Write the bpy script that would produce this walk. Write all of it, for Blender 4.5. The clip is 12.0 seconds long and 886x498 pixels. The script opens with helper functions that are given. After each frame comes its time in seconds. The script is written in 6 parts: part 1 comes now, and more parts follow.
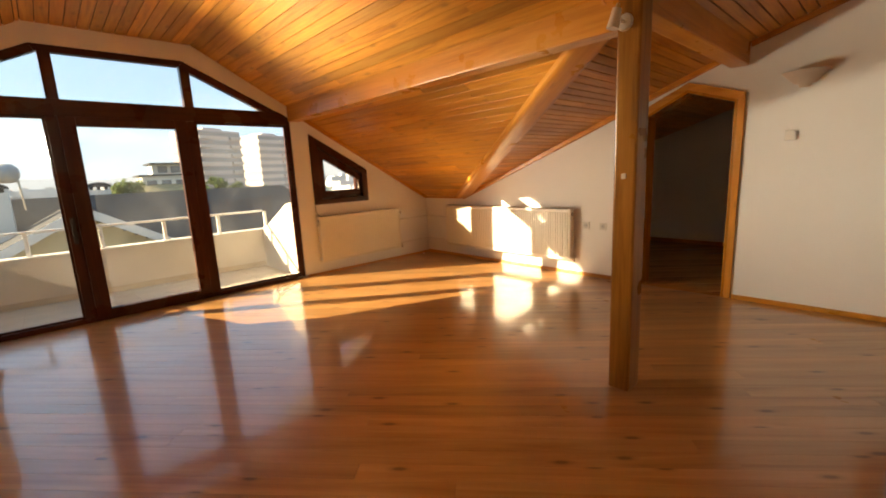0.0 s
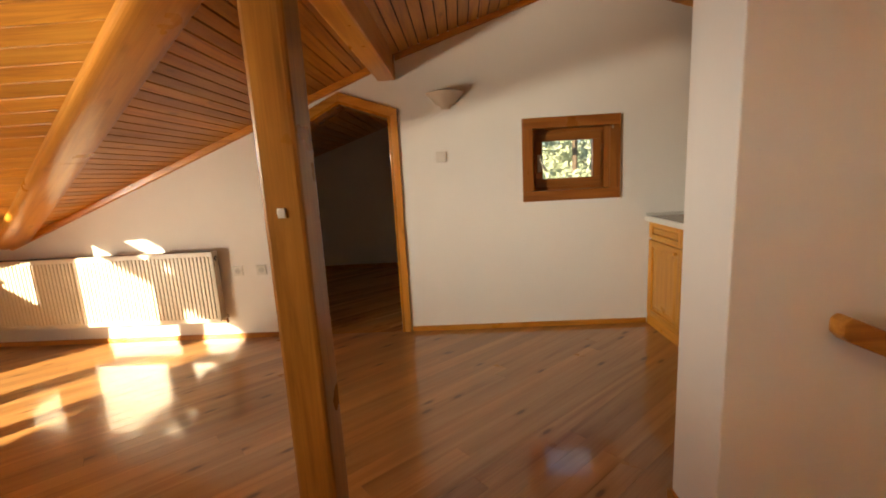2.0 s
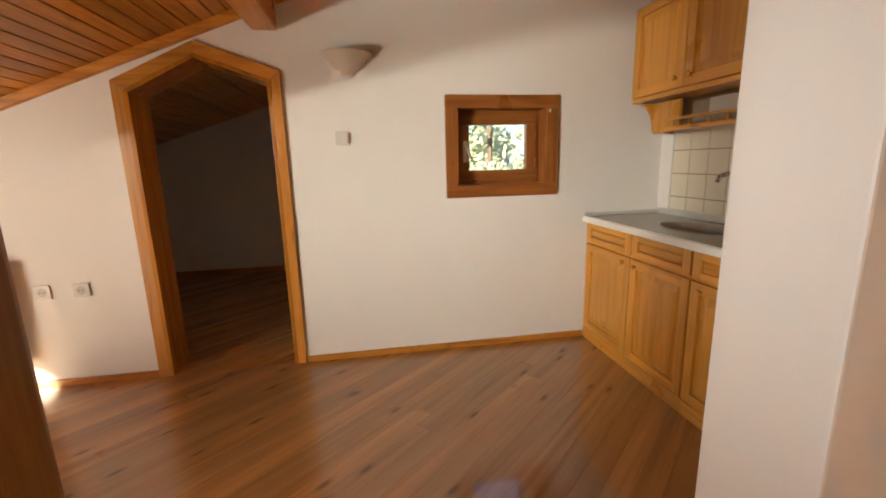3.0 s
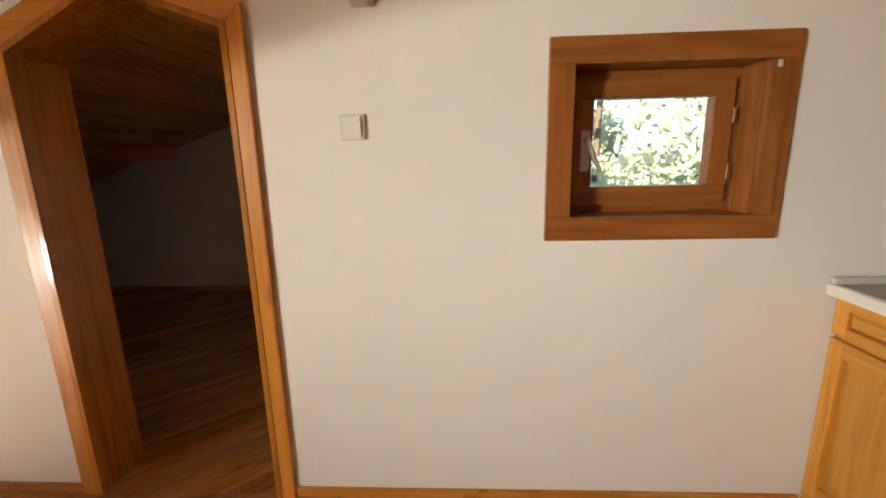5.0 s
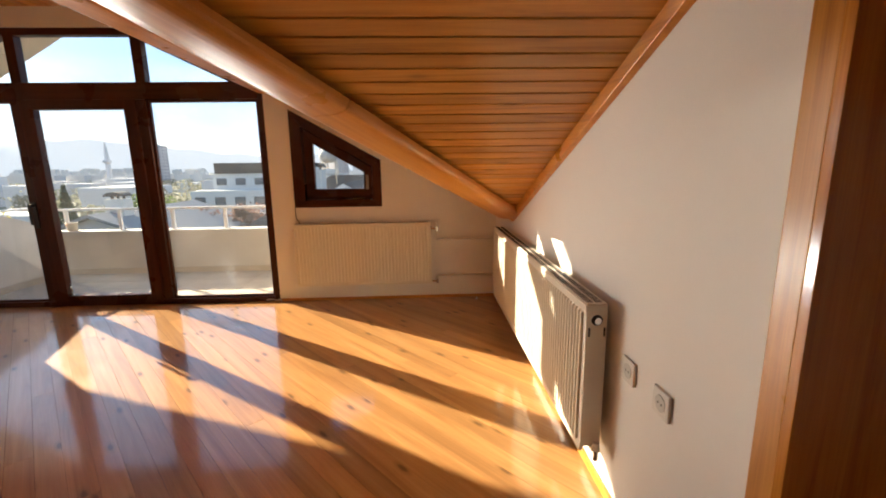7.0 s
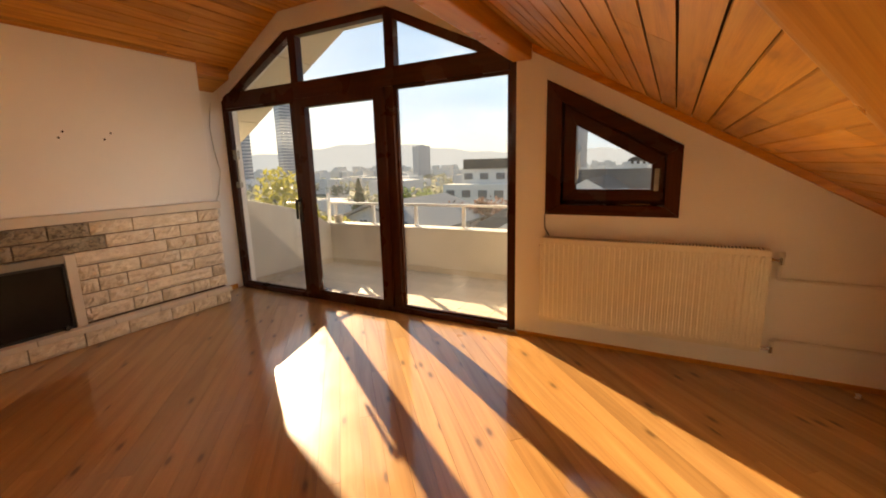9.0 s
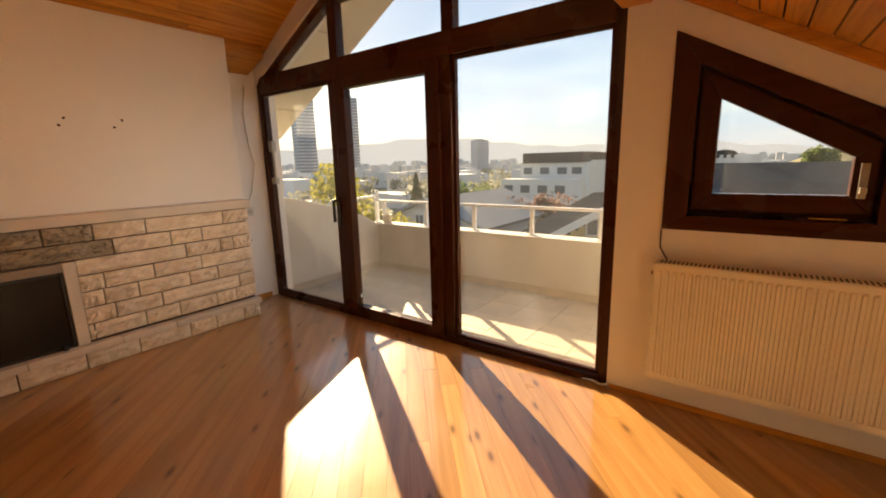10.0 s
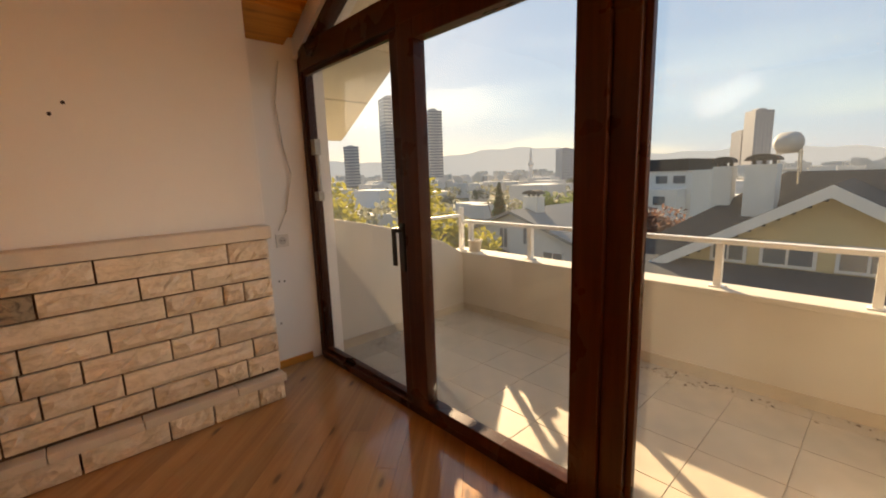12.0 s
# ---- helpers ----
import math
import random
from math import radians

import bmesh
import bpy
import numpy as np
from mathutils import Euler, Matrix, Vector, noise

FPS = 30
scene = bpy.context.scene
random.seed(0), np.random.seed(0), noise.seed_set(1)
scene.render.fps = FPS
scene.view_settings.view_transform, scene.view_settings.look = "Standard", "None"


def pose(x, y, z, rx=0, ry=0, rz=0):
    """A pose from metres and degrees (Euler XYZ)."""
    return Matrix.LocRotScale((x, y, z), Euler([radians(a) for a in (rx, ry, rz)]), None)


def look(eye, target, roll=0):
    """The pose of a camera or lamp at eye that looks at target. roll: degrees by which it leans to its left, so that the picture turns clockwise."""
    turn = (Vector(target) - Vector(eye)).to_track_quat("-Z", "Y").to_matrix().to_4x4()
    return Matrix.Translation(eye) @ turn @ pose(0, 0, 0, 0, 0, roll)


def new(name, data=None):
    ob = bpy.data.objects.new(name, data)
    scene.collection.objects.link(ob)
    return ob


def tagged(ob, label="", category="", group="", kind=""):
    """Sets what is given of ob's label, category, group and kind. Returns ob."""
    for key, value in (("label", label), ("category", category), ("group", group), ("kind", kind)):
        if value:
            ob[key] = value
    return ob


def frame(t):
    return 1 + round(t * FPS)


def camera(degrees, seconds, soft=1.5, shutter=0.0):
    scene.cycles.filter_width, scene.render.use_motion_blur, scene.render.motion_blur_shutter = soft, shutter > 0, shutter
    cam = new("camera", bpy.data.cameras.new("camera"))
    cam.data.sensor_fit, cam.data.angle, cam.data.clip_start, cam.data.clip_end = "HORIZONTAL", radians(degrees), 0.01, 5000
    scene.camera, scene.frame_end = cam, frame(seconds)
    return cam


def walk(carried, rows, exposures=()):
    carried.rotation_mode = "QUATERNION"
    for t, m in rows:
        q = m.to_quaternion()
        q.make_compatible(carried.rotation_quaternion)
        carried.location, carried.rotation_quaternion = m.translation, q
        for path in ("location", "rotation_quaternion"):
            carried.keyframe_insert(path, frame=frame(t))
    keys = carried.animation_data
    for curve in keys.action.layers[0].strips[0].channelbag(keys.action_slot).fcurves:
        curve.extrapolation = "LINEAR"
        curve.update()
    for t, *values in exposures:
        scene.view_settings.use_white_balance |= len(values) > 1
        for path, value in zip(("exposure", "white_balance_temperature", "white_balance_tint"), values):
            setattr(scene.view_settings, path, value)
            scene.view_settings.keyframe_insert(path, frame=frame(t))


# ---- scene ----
cam = camera(92.9, 12.0, soft=1.9)
PATH = [
    (0, (-0.534, 0.62, 1.292), (0.804, 2.062, 0.931), -2.7),
    (0.5, (-0.311, 0.798, 1.292), (1.361, 1.842, 0.949), -3.2),
    (1, (-0.078, 0.928, 1.288), (1.77, 1.623, 0.967), -2.9),
    (1.5, (0.2, 0.989, 1.316), (2.118, 1.457, 0.996), -2.3),
    (2, (0.545, 1.107, 1.302), (2.514, 1.201, 0.962), -3.2),
    (2.5, (0.907, 1.136, 1.282), (2.86, 0.901, 0.92), -2.8),
    (4.5, (2.202, 0.836, 1.348), (4.118, 0.454, 0.921), -0.5),
    (5, (2.544, 0.879, 1.353), (4.495, 0.976, 0.924), -1.3),
    (5.5, (2.847, 0.953, 1.307), (4.614, 1.807, 0.925), 0.1),
    (6, (3.052, 1.133, 1.315), (4.363, 2.582, 0.888), -0.3),
    (6.5, (3.203, 1.433, 1.297), (3.946, 3.248, 0.908), -1.7),
    (7, (3.306, 1.718, 1.296), (3.385, 3.68, 0.917), -0.8),
    (7.5, (3.286, 1.94, 1.319), (2.9, 3.863, 0.928), -0.7),
    (9.5, (2.632, 3.21, 1.277), (1.592, 4.874, 0.894), -1.5),
    (10, (2.402, 3.533, 1.281), (1.239, 5.109, 0.88), -1.4),
    (10.5, (2.124, 3.804, 1.29), (0.788, 5.229, 0.859), -1.6),
    (11, (1.871, 4.049, 1.289), (0.38, 5.308, 0.847), -1.7),
    (11.5, (1.621, 4.334, 1.3), (0.1, 5.564, 0.883), -1.8),
    (12, (1.318, 4.573, 1.26), (-0.133, 5.906, 0.916), -1.9),
]
walk(cam, [(t, look(eye, target, roll)) for t, eye, target, roll in PATH],
     exposures=[(0, 2.5, 8000, 6), (1.5, 2.46, 8500, 7), (2.5, 2.75, 6700, 6), (4.5, 3.1, 6900, 5), (5.5, 2.75, 6400, 4), (6.5, 2.88, 6600, 7), (7.0, 2.42, 6500, 7), (7.5, 2.04, 6800, 7), (9.5, 2.18, 8700, 11), (11, 1.93, 8700, 12), (12, 1.83, 8700, 12)])

# ---- light: evening sun from the north-west, clear sky ----
SUN_DIR = Vector((0.815, -0.58, -0.37)).normalized()
SUN_EL = math.asin(-SUN_DIR.z)
SUN_ROT = math.atan2(-SUN_DIR.x, -SUN_DIR.y)
world = bpy.data.worlds.new("sky")
scene.world = world
world.use_nodes = True
wn = world.node_tree
sky = wn.nodes.new("ShaderNodeTexSky")
sky.sky_type = "NISHITA"
sky.sun_disc = False
sky.sun_elevation = SUN_EL
sky.sun_rotation = SUN_ROT
sky.air_density = 1.2
sky.dust_density = 0.3
# thin high cloud in long streaks
wco = wn.nodes.new("ShaderNodeTexCoord")
wmap = wn.nodes.new("ShaderNodeMapping")
wmap.inputs["Scale"].default_value = (1.2, 2.0, 9.0)
wnoise = wn.nodes.new("ShaderNodeTexNoise")
wnoise.inputs["Scale"].default_value, wnoise.inputs["Detail"].default_value = 1.6, 6.0
wn.links.new(wco.outputs["Generated"], wmap.inputs[0])
wn.links.new(wmap.outputs[0], wnoise.inputs[0])
wramp = wn.nodes.new("ShaderNodeValToRGB")
wramp.color_ramp.elements[0].position, wramp.color_ramp.elements[0].color = 0.47, (0.78, 0.78, 0.78, 1)
wramp.color_ramp.elements[1].position, wramp.color_ramp.elements[1].color = 0.66, (0.62, 0.62, 0.62, 1)
wn.links.new(wnoise.outputs[0], wramp.inputs[0])
wmix = wn.nodes.new("ShaderNodeMix")
wmix.data_type = "RGBA"
wn.links.new(wramp.outputs[0], wmix.inputs[0])
wn.links.new(sky.outputs[0], wmix.inputs[6])
wmix.inputs[7].default_value = (1.75, 2.95, 5.1, 1)
wn.links.new(wmix.outputs[2], wn.nodes["Background"].inputs[0])
wn.nodes["Background"].inputs[1].default_value = 0.051
sun = new("sun", bpy.data.lights.new("sun", "SUN"))
sun.data.energy = 4.05
sun.data.angle = radians(0.55)
sun.data.color = (1.0, 0.86, 0.66)
sun.matrix_world = look((-20, 20, 12), Vector((-20, 20, 12)) + SUN_DIR)


def window_fill_light(name, at, tilt, turn, wide, high, watts, spread, color):
    """Added area lamp at the large glazing, standing in for sky and sunlit-balcony light."""
    lt = new(name, bpy.data.lights.new(name, "AREA"))
    lt.data.shape, lt.data.size, lt.data.size_y = "RECTANGLE", wide, high
    lt.data.energy, lt.data.spread, lt.data.color = watts, radians(spread), color
    eye = Vector(at)
    c = math.cos(radians(tilt))
    lt.matrix_world = look(eye, eye + Vector((c * math.sin(radians(turn)), -c * math.cos(radians(turn)), math.sin(radians(tilt)))))
    return lt


WHITE = (0.96, 0.98, 1.0)
# added lamps for sky light that reaches the far end of the room
window_fill_light("daylight_fill_far", (-0.35, 5.70, 1.80), 6.0, -5, 0.7, 0.25, 4.0, 9, WHITE)
window_fill_light("daylight_fill_far", (0.45, 5.70, 1.70), -4.0, 15, 0.7, 0.25, 0.22, 20, WHITE)
# added lamp for side-pane sky light slanting to the door wall and kitchen
window_fill_light("daylight_fill_side", (-0.9, 5.96, 1.68), -5.0, 41.5, 0.75, 0.26, 2.1, 34, (1.0, 0.95, 0.86))
# added lamp for sky light through the other side pane to the chimney wall
window_fill_light("daylight_fill_west", (1.35, 5.70, 1.45), -12, -70, 0.7, 0.5, 0.36, 62, WHITE)
# added lamps for light thrown up from the sunlit balcony tiles
window_fill_light("balcony_bounce_fill", (-0.5, 5.70, 0.25), 44, 44, 0.7, 0.3, 3.0, 36, (1.0, 0.95, 0.86))
window_fill_light("balcony_bounce_fill", (-0.45, 5.70, 0.25), 43, 8, 0.7, 0.3, 1.8, 34, (1.0, 0.95, 0.86))
window_fill_light("balcony_bounce_fill", (-0.5, 5.70, 0.25), 19, 40, 0.7, 0.3, 0.4, 18, (1.0, 0.93, 0.82))
window_fill_light("balcony_bounce_fill", (1.1, 5.70, 0.30), 15, 48, 0.7, 0.3, 0.68, 46, (1.0, 0.95, 0.86))


# ---- materials ----
def material(name):
    m = bpy.data.materials.new(name)
    m.use_nodes = True
    nt = m.node_tree
    return m, nt, nt.nodes["Principled BSDF"]


def node(nt, kind, **values):
    n = nt.nodes.new(kind)
    for k, v in values.items():
        n.inputs[k].default_value = v
    return n


def ramp(nt, fac, stops):
    r = nt.nodes.new("ShaderNodeValToRGB")
    while len(r.color_ramp.elements) < len(stops):
        r.color_ramp.elements.new(0.5)
    for e, (p, c) in zip(r.color_ramp.elements, stops):
        e.position, e.color = p, (*c, 1)
    nt.links.new(fac, r.inputs[0])
    return r.outputs[0]


def mixed(nt, fac, a, b, mode="MIX"):
    m = nt.nodes.new("ShaderNodeMix")
    m.data_type, m.blend_type = "RGBA", mode
    for sock, v in ((m.inputs[0], fac), (m.inputs[6], a), (m.inputs[7], b)):
        if isinstance(v, bpy.types.NodeSocket):
            nt.links.new(v, sock)
        elif isinstance(v, tuple):
            sock.default_value = (*v, 1)
        else:
            sock.default_value = v
    return m.outputs[2]


def bumped(nt, bsdf, height, strength, distance=0.002):
    b = node(nt, "ShaderNodeBump", Strength=strength, Distance=distance)
    nt.links.new(height, b.inputs["Height"])
    nt.links.new(b.outputs[0], bsdf.inputs["Normal"])


def wood(name, dark, mid, light, rough=0.3, axis="X", per="object", spread=0.35, knots=0.5, coat=0.0, grain=1.0):
    """Varnished wood with grain along one axis, knots, and a tone of its own for each board."""
    m, nt, b = material(name)
    co = nt.nodes.new("ShaderNodeTexCoord").outputs["Object"]
    if per == "object":
        rnd = nt.nodes.new("ShaderNodeObjectInfo").outputs["Random"]
    else:
        rnd = nt.nodes.new("ShaderNodeNewGeometry").outputs["Random Per Island"]
    shift = node(nt, "ShaderNodeVectorMath")
    shift.operation = "MULTIPLY_ADD"
    nt.links.new(rnd, shift.inputs[0])
    shift.inputs[1].default_value = (37.0, 53.0, 71.0)
    nt.links.new(co, shift.inputs[2])
    mp = nt.nodes.new("ShaderNodeMapping")
    long, cross = 1.3 * grain, 22.0 * grain
    mp.inputs["Scale"].default_value = {"X": (long, cross, cross), "Y": (cross, long, cross), "Z": (cross, cross, long)}[axis]
    nt.links.new(shift.outputs[0], mp.inputs[0])
    n1 = node(nt, "ShaderNodeTexNoise", Scale=1.0, Detail=6.0, Roughness=0.62, Distortion=0.9)
    nt.links.new(mp.outputs[0], n1.inputs[0])
    col = ramp(nt, n1.outputs[0], [(0.28, dark), (0.5, mid), (0.72, light)])
    fine = nt.nodes.new("ShaderNodeMapping")
    f = 7.0
    fine.inputs["Scale"].default_value = {"X": (2, 40 * f, 40 * f), "Y": (40 * f, 2, 40 * f), "Z": (40 * f, 40 * f, 2)}[axis]
    nt.links.new(shift.outputs[0], fine.inputs[0])
    n2 = node(nt, "ShaderNodeTexNoise", Scale=1.0, Detail=3.0)
    nt.links.new(fine.outputs[0], n2.inputs[0])
    col = mixed(nt, 0.2, col, ramp(nt, n2.outputs[0], [(0.3, (0.45, 0.4, 0.36)), (0.65, (1.0, 1.0, 1.0))]), "MULTIPLY")
    kn = nt.nodes.new("ShaderNodeMapping")
    kn.inputs["Scale"].default_value = {"X": (1.5, 4.5, 4.5), "Y": (4.5, 1.5, 4.5), "Z": (4.5, 4.5, 1.5)}[axis]
    nt.links.new(shift.outputs[0], kn.inputs[0])
    vo = node(nt, "ShaderNodeTexVoronoi", Scale=1.0)
    if axis != "Z":
        vo.voronoi_dimensions = "2D"
    nt.links.new(kn.outputs[0], vo.inputs[0])
    spot = ramp(nt, vo.outputs["Distance"], [(0.03, (1, 1, 1)), (0.06, (0.35, 0.35, 0.35)), (0.11, (0, 0, 0))])
    kf = node(nt, "ShaderNodeMath")
    kf.operation = "MULTIPLY"
    nt.links.new(spot, kf.inputs[0])
    kf.inputs[1].default_value = knots
    col = mixed(nt, kf.outputs[0], col, tuple(0.28 * c for c in dark))
    tone = ramp(nt, rnd, [(0.0, (1 - spread,) * 3), (0.45, (0.92, 0.9, 0.88)), (1.0, (1.12, 1.08, 1.02))])
    col = mixed(nt, 1.0, col, tone, "MULTIPLY")
    nt.links.new(col, b.inputs["Base Color"])
    wear = node(nt, "ShaderNodeTexNoise", Scale=3.0, Detail=4.0)
    nt.links.new(co, wear.inputs[0])
    rr = node(nt, "ShaderNodeMapRange")
    nt.links.new(wear.outputs[0], rr.inputs[0])
    rr.inputs[3].default_value, rr.inputs[4].default_value = rough * 0.65, rough * 1.4
    nt.links.new(rr.outputs[0], b.inputs["Roughness"])
    b.inputs["Coat Weight"].default_value = coat
    b.inputs["Coat Roughness"].default_value = 0.1
    b.inputs["Coat IOR"].default_value = 1.52
    bumped(nt, b, n1.outputs[0], 0.12, 0.0015)
    return m


def plain(name, color, rough=0.6, vary=0.1, scale=6.0, metal=0.0, bump=0.1, fine=90.0, spec=0.5, stain=None):
    """A surface of one colour with blotches, grain and fine relief."""
    m, nt, b = material(name)
    co = nt.nodes.new("ShaderNodeTexCoord").outputs["Object"]
    n1 = node(nt, "ShaderNodeTexNoise", Scale=scale, Detail=5.0, Roughness=0.6)
    n2 = node(nt, "ShaderNodeTexNoise", Scale=fine, Detail=3.0)
    for n in (n1, n2):
        nt.links.new(co, n.inputs[0])
    low = stain or tuple(c * (1 - vary) for c in color)
    col = ramp(nt, n1.outputs[0], [(0.3, low), (0.62, color)])
    col = mixed(nt, 0.25, col, ramp(nt, n2.outputs[0], [(0.3, tuple(c * (1 - vary) for c in color)), (0.7, color)]))
    nt.links.new(col, b.inputs["Base Color"])
    b.inputs["Roughness"].default_value = rough
    b.inputs["Metallic"].default_value = metal
    b.inputs["Specular IOR Level"].default_value = spec
    if bump:
        bumped(nt, b, n2.outputs[0], bump, 0.002)
    return m


def glass(name, tint=(1, 1, 1), film=0.012):
    m, nt, b = material(name)
    out = nt.nodes["Material Output"]
    clear = nt.nodes.new("ShaderNodeBsdfTransparent")
    clear.inputs[0].default_value = (*tint, 1)
    shine = node(nt, "ShaderNodeBsdfGlossy", Roughness=0.02)
    lw = node(nt, "ShaderNodeLayerWeight", Blend=0.5)
    pw = nt.nodes.new("ShaderNodeMath")
    pw.operation = "POWER"
    nt.links.new(lw.outputs["Facing"], pw.inputs[0])
    pw.inputs[1].default_value = 4.5
    sc = nt.nodes.new("ShaderNodeMath")
    sc.operation = "MULTIPLY_ADD"
    nt.links.new(pw.outputs[0], sc.inputs[0])
    sc.inputs[1].default_value, sc.inputs[2].default_value = 0.45, 0.03
    mx = nt.nodes.new("ShaderNodeMixShader")
    nt.links.new(sc.outputs[0], mx.inputs[0])
    nt.links.new(clear.outputs[0], mx.inputs[1])
    nt.links.new(shine.outputs[0], mx.inputs[2])
    # dust film that catches the sun
    dust = nt.nodes.new("ShaderNodeBsdfTranslucent")
    dust.inputs[0].default_value = (0.85, 0.84, 0.82, 1)
    co = nt.nodes.new("ShaderNodeTexCoord").outputs["Object"]
    blot = node(nt, "ShaderNodeTexNoise", Scale=1.7, Detail=5.0, Distortion=0.6)
    nt.links.new(co, blot.inputs[0])
    amount = node(nt, "ShaderNodeMapRange")
    nt.links.new(blot.outputs[0], amount.inputs[0])
    amount.inputs[1].default_value, amount.inputs[2].default_value = 0.35, 0.7
    amount.inputs[3].default_value, amount.inputs[4].default_value = 0.5 * film, 1.8 * film
    mx2 = nt.nodes.new("ShaderNodeMixShader")
    nt.links.new(amount.outputs[0], mx2.inputs[0])
    nt.links.new(mx.outputs[0], mx2.inputs[1])
    nt.links.new(dust.outputs[0], mx2.inputs[2])
    nt.links.new(mx2.outputs[0], out.inputs[0])
    return m


def stone(name, light, dark, rough=0.8):
    """Split-faced stone with slanting chisel strokes and soft stains, each block a little different."""
    m, nt, b = material(name)
    co = nt.nodes.new("ShaderNodeTexCoord").outputs["Object"]
    rnd = nt.nodes.new("ShaderNodeObjectInfo").outputs["Random"]
    shift = node(nt, "ShaderNodeVectorMath")
    shift.operation = "MULTIPLY_ADD"
    nt.links.new(rnd, shift.inputs[0])
    shift.inputs[1].default_value = (31.0, 17.0, 47.0)
    nt.links.new(co, shift.inputs[2])
    slant = nt.nodes.new("ShaderNodeMapping")
    slant.inputs["Rotation"].default_value = (radians(38), 0, 0)
    slant.inputs["Scale"].default_value = (24, 19, 30)
    nt.links.new(shift.outputs[0], slant.inputs[0])
    n1 = node(nt, "ShaderNodeTexNoise", Scale=1.0, Detail=6.0, Roughness=0.6, Distortion=1.3)
    nt.links.new(slant.outputs[0], n1.inputs[0])
    n2 = node(nt, "ShaderNodeTexNoise", Scale=60.0, Detail=4.0)
    n3 = node(nt, "ShaderNodeTexNoise", Scale=7.0, Detail=3.0)
    for n in (n2, n3):
        nt.links.new(shift.outputs[0], n.inputs[0])
    mid = tuple(0.5 * (p + q) for p, q in zip(light, dark))
    col = ramp(nt, n1.outputs[0], [(0.3, dark), (0.42, mid), (0.55, light), (0.75, tuple(min(1, c * 1.08) for c in light))])
    col = mixed(nt, 1.0, col, ramp(nt, n3.outputs[0], [(0.35, (0.88, 0.85, 0.81)), (0.6, (1, 1, 1))]), "MULTIPLY")
    tone = ramp(nt, rnd, [(0.0, (0.91, 0.89, 0.86)), (1.0, (1.04, 1.03, 1.0))])
    nt.links.new(mixed(nt, 1.0, col, tone, "MULTIPLY"), b.inputs["Base Color"])
    b.inputs["Roughness"].default_value = rough
    h = node(nt, "ShaderNodeMath")
    h.operation = "MULTIPLY_ADD"
    nt.links.new(n2.outputs[0], h.inputs[0])
    h.inputs[1].default_value = 0.25
    nt.links.new(n1.outputs[0], h.inputs[2])
    bumped(nt, b, h.outputs[0], 0.9, 0.009)
    return m


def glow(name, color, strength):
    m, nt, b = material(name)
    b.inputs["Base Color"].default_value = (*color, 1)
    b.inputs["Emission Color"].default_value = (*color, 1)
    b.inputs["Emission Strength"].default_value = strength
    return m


M_WALL = plain("white_wall_paint", (0.83, 0.795, 0.75), 0.75, 0.05, 1.3, bump=0.12, fine=160)
M_FLOOR = wood("varnished_floor_board", (0.315, 0.150, 0.053), (0.455, 0.236, 0.086), (0.545, 0.314, 0.128), 0.3, "X", "object", 0.2, 0.75, coat=1.0, grain=0.5)
M_FLOOR.node_tree.nodes["Principled BSDF"].inputs["Specular IOR Level"].default_value = 0.25
M_CEIL_Y = wood("varnished_ceiling_board_y", (0.42, 0.15, 0.022), (0.66, 0.28, 0.042), (0.75, 0.37, 0.07), 0.36, "Y", "island", 0.35, 0.4)
M_CEIL_X = wood("varnished_ceiling_board_x", (0.42, 0.15, 0.022), (0.66, 0.28, 0.042), (0.75, 0.37, 0.07), 0.36, "X", "island", 0.3, 0.4)
M_GROOVE = plain("dark_groove", (0.035, 0.014, 0.006), 0.8, 0.2)
M_BEAM_X = wood("varnished_beam_x", (0.46, 0.16, 0.025), (0.62, 0.25, 0.042), (0.70, 0.32, 0.065), 0.3, "X", "object", 0.1, 0.3)
M_BEAM_Y = wood("varnished_beam_y", (0.46, 0.16, 0.025), (0.62, 0.25, 0.042), (0.70, 0.32, 0.065), 0.3, "Y", "object", 0.1, 0.3)
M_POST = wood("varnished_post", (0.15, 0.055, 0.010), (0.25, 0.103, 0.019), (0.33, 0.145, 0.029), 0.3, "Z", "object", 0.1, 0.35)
M_TRIM_X = wood("varnished_trim_x", (0.38, 0.135, 0.02), (0.58, 0.24, 0.038), (0.68, 0.32, 0.062), 0.3, "X", "object", 0.12, 0.4)
M_TRIM_Y = wood("varnished_trim_y", (0.38, 0.135, 0.02), (0.58, 0.24, 0.038), (0.68, 0.32, 0.062), 0.3, "Y", "object", 0.12, 0.4)
M_TRIM_Z = wood("varnished_trim_z", (0.38, 0.135, 0.02), (0.58, 0.24, 0.038), (0.68, 0.32, 0.062), 0.3, "Z", "object", 0.12, 0.4)
M_JAMB = wood("door_lining_wood", (0.30, 0.10, 0.012), (0.47, 0.18, 0.022), (0.56, 0.24, 0.035), 0.18, "Z", "object", 0.1, 0.9, coat=0.4)
M_WIN = wood("small_window_wood", (0.20, 0.06, 0.014), (0.33, 0.115, 0.026), (0.42, 0.16, 0.04), 0.3, "Y", "object", 0.1, 0.3)
M_DARK_X = wood("dark_window_wood_x", (0.034, 0.009, 0.003), (0.058, 0.016, 0.006), (0.08, 0.024, 0.009), 0.28, "X", "object", 0.15, 0.0)
M_DARK_Z = wood("dark_window_wood_z", (0.034, 0.009, 0.003), (0.058, 0.016, 0.006), (0.08, 0.024, 0.009), 0.28, "Z", "object", 0.15, 0.0)
M_CAB = wood("pine_cabinet_wood", (0.50, 0.20, 0.026), (0.67, 0.31, 0.048), (0.75, 0.38, 0.072), 0.3, "Z", "object", 0.12, 0.7)
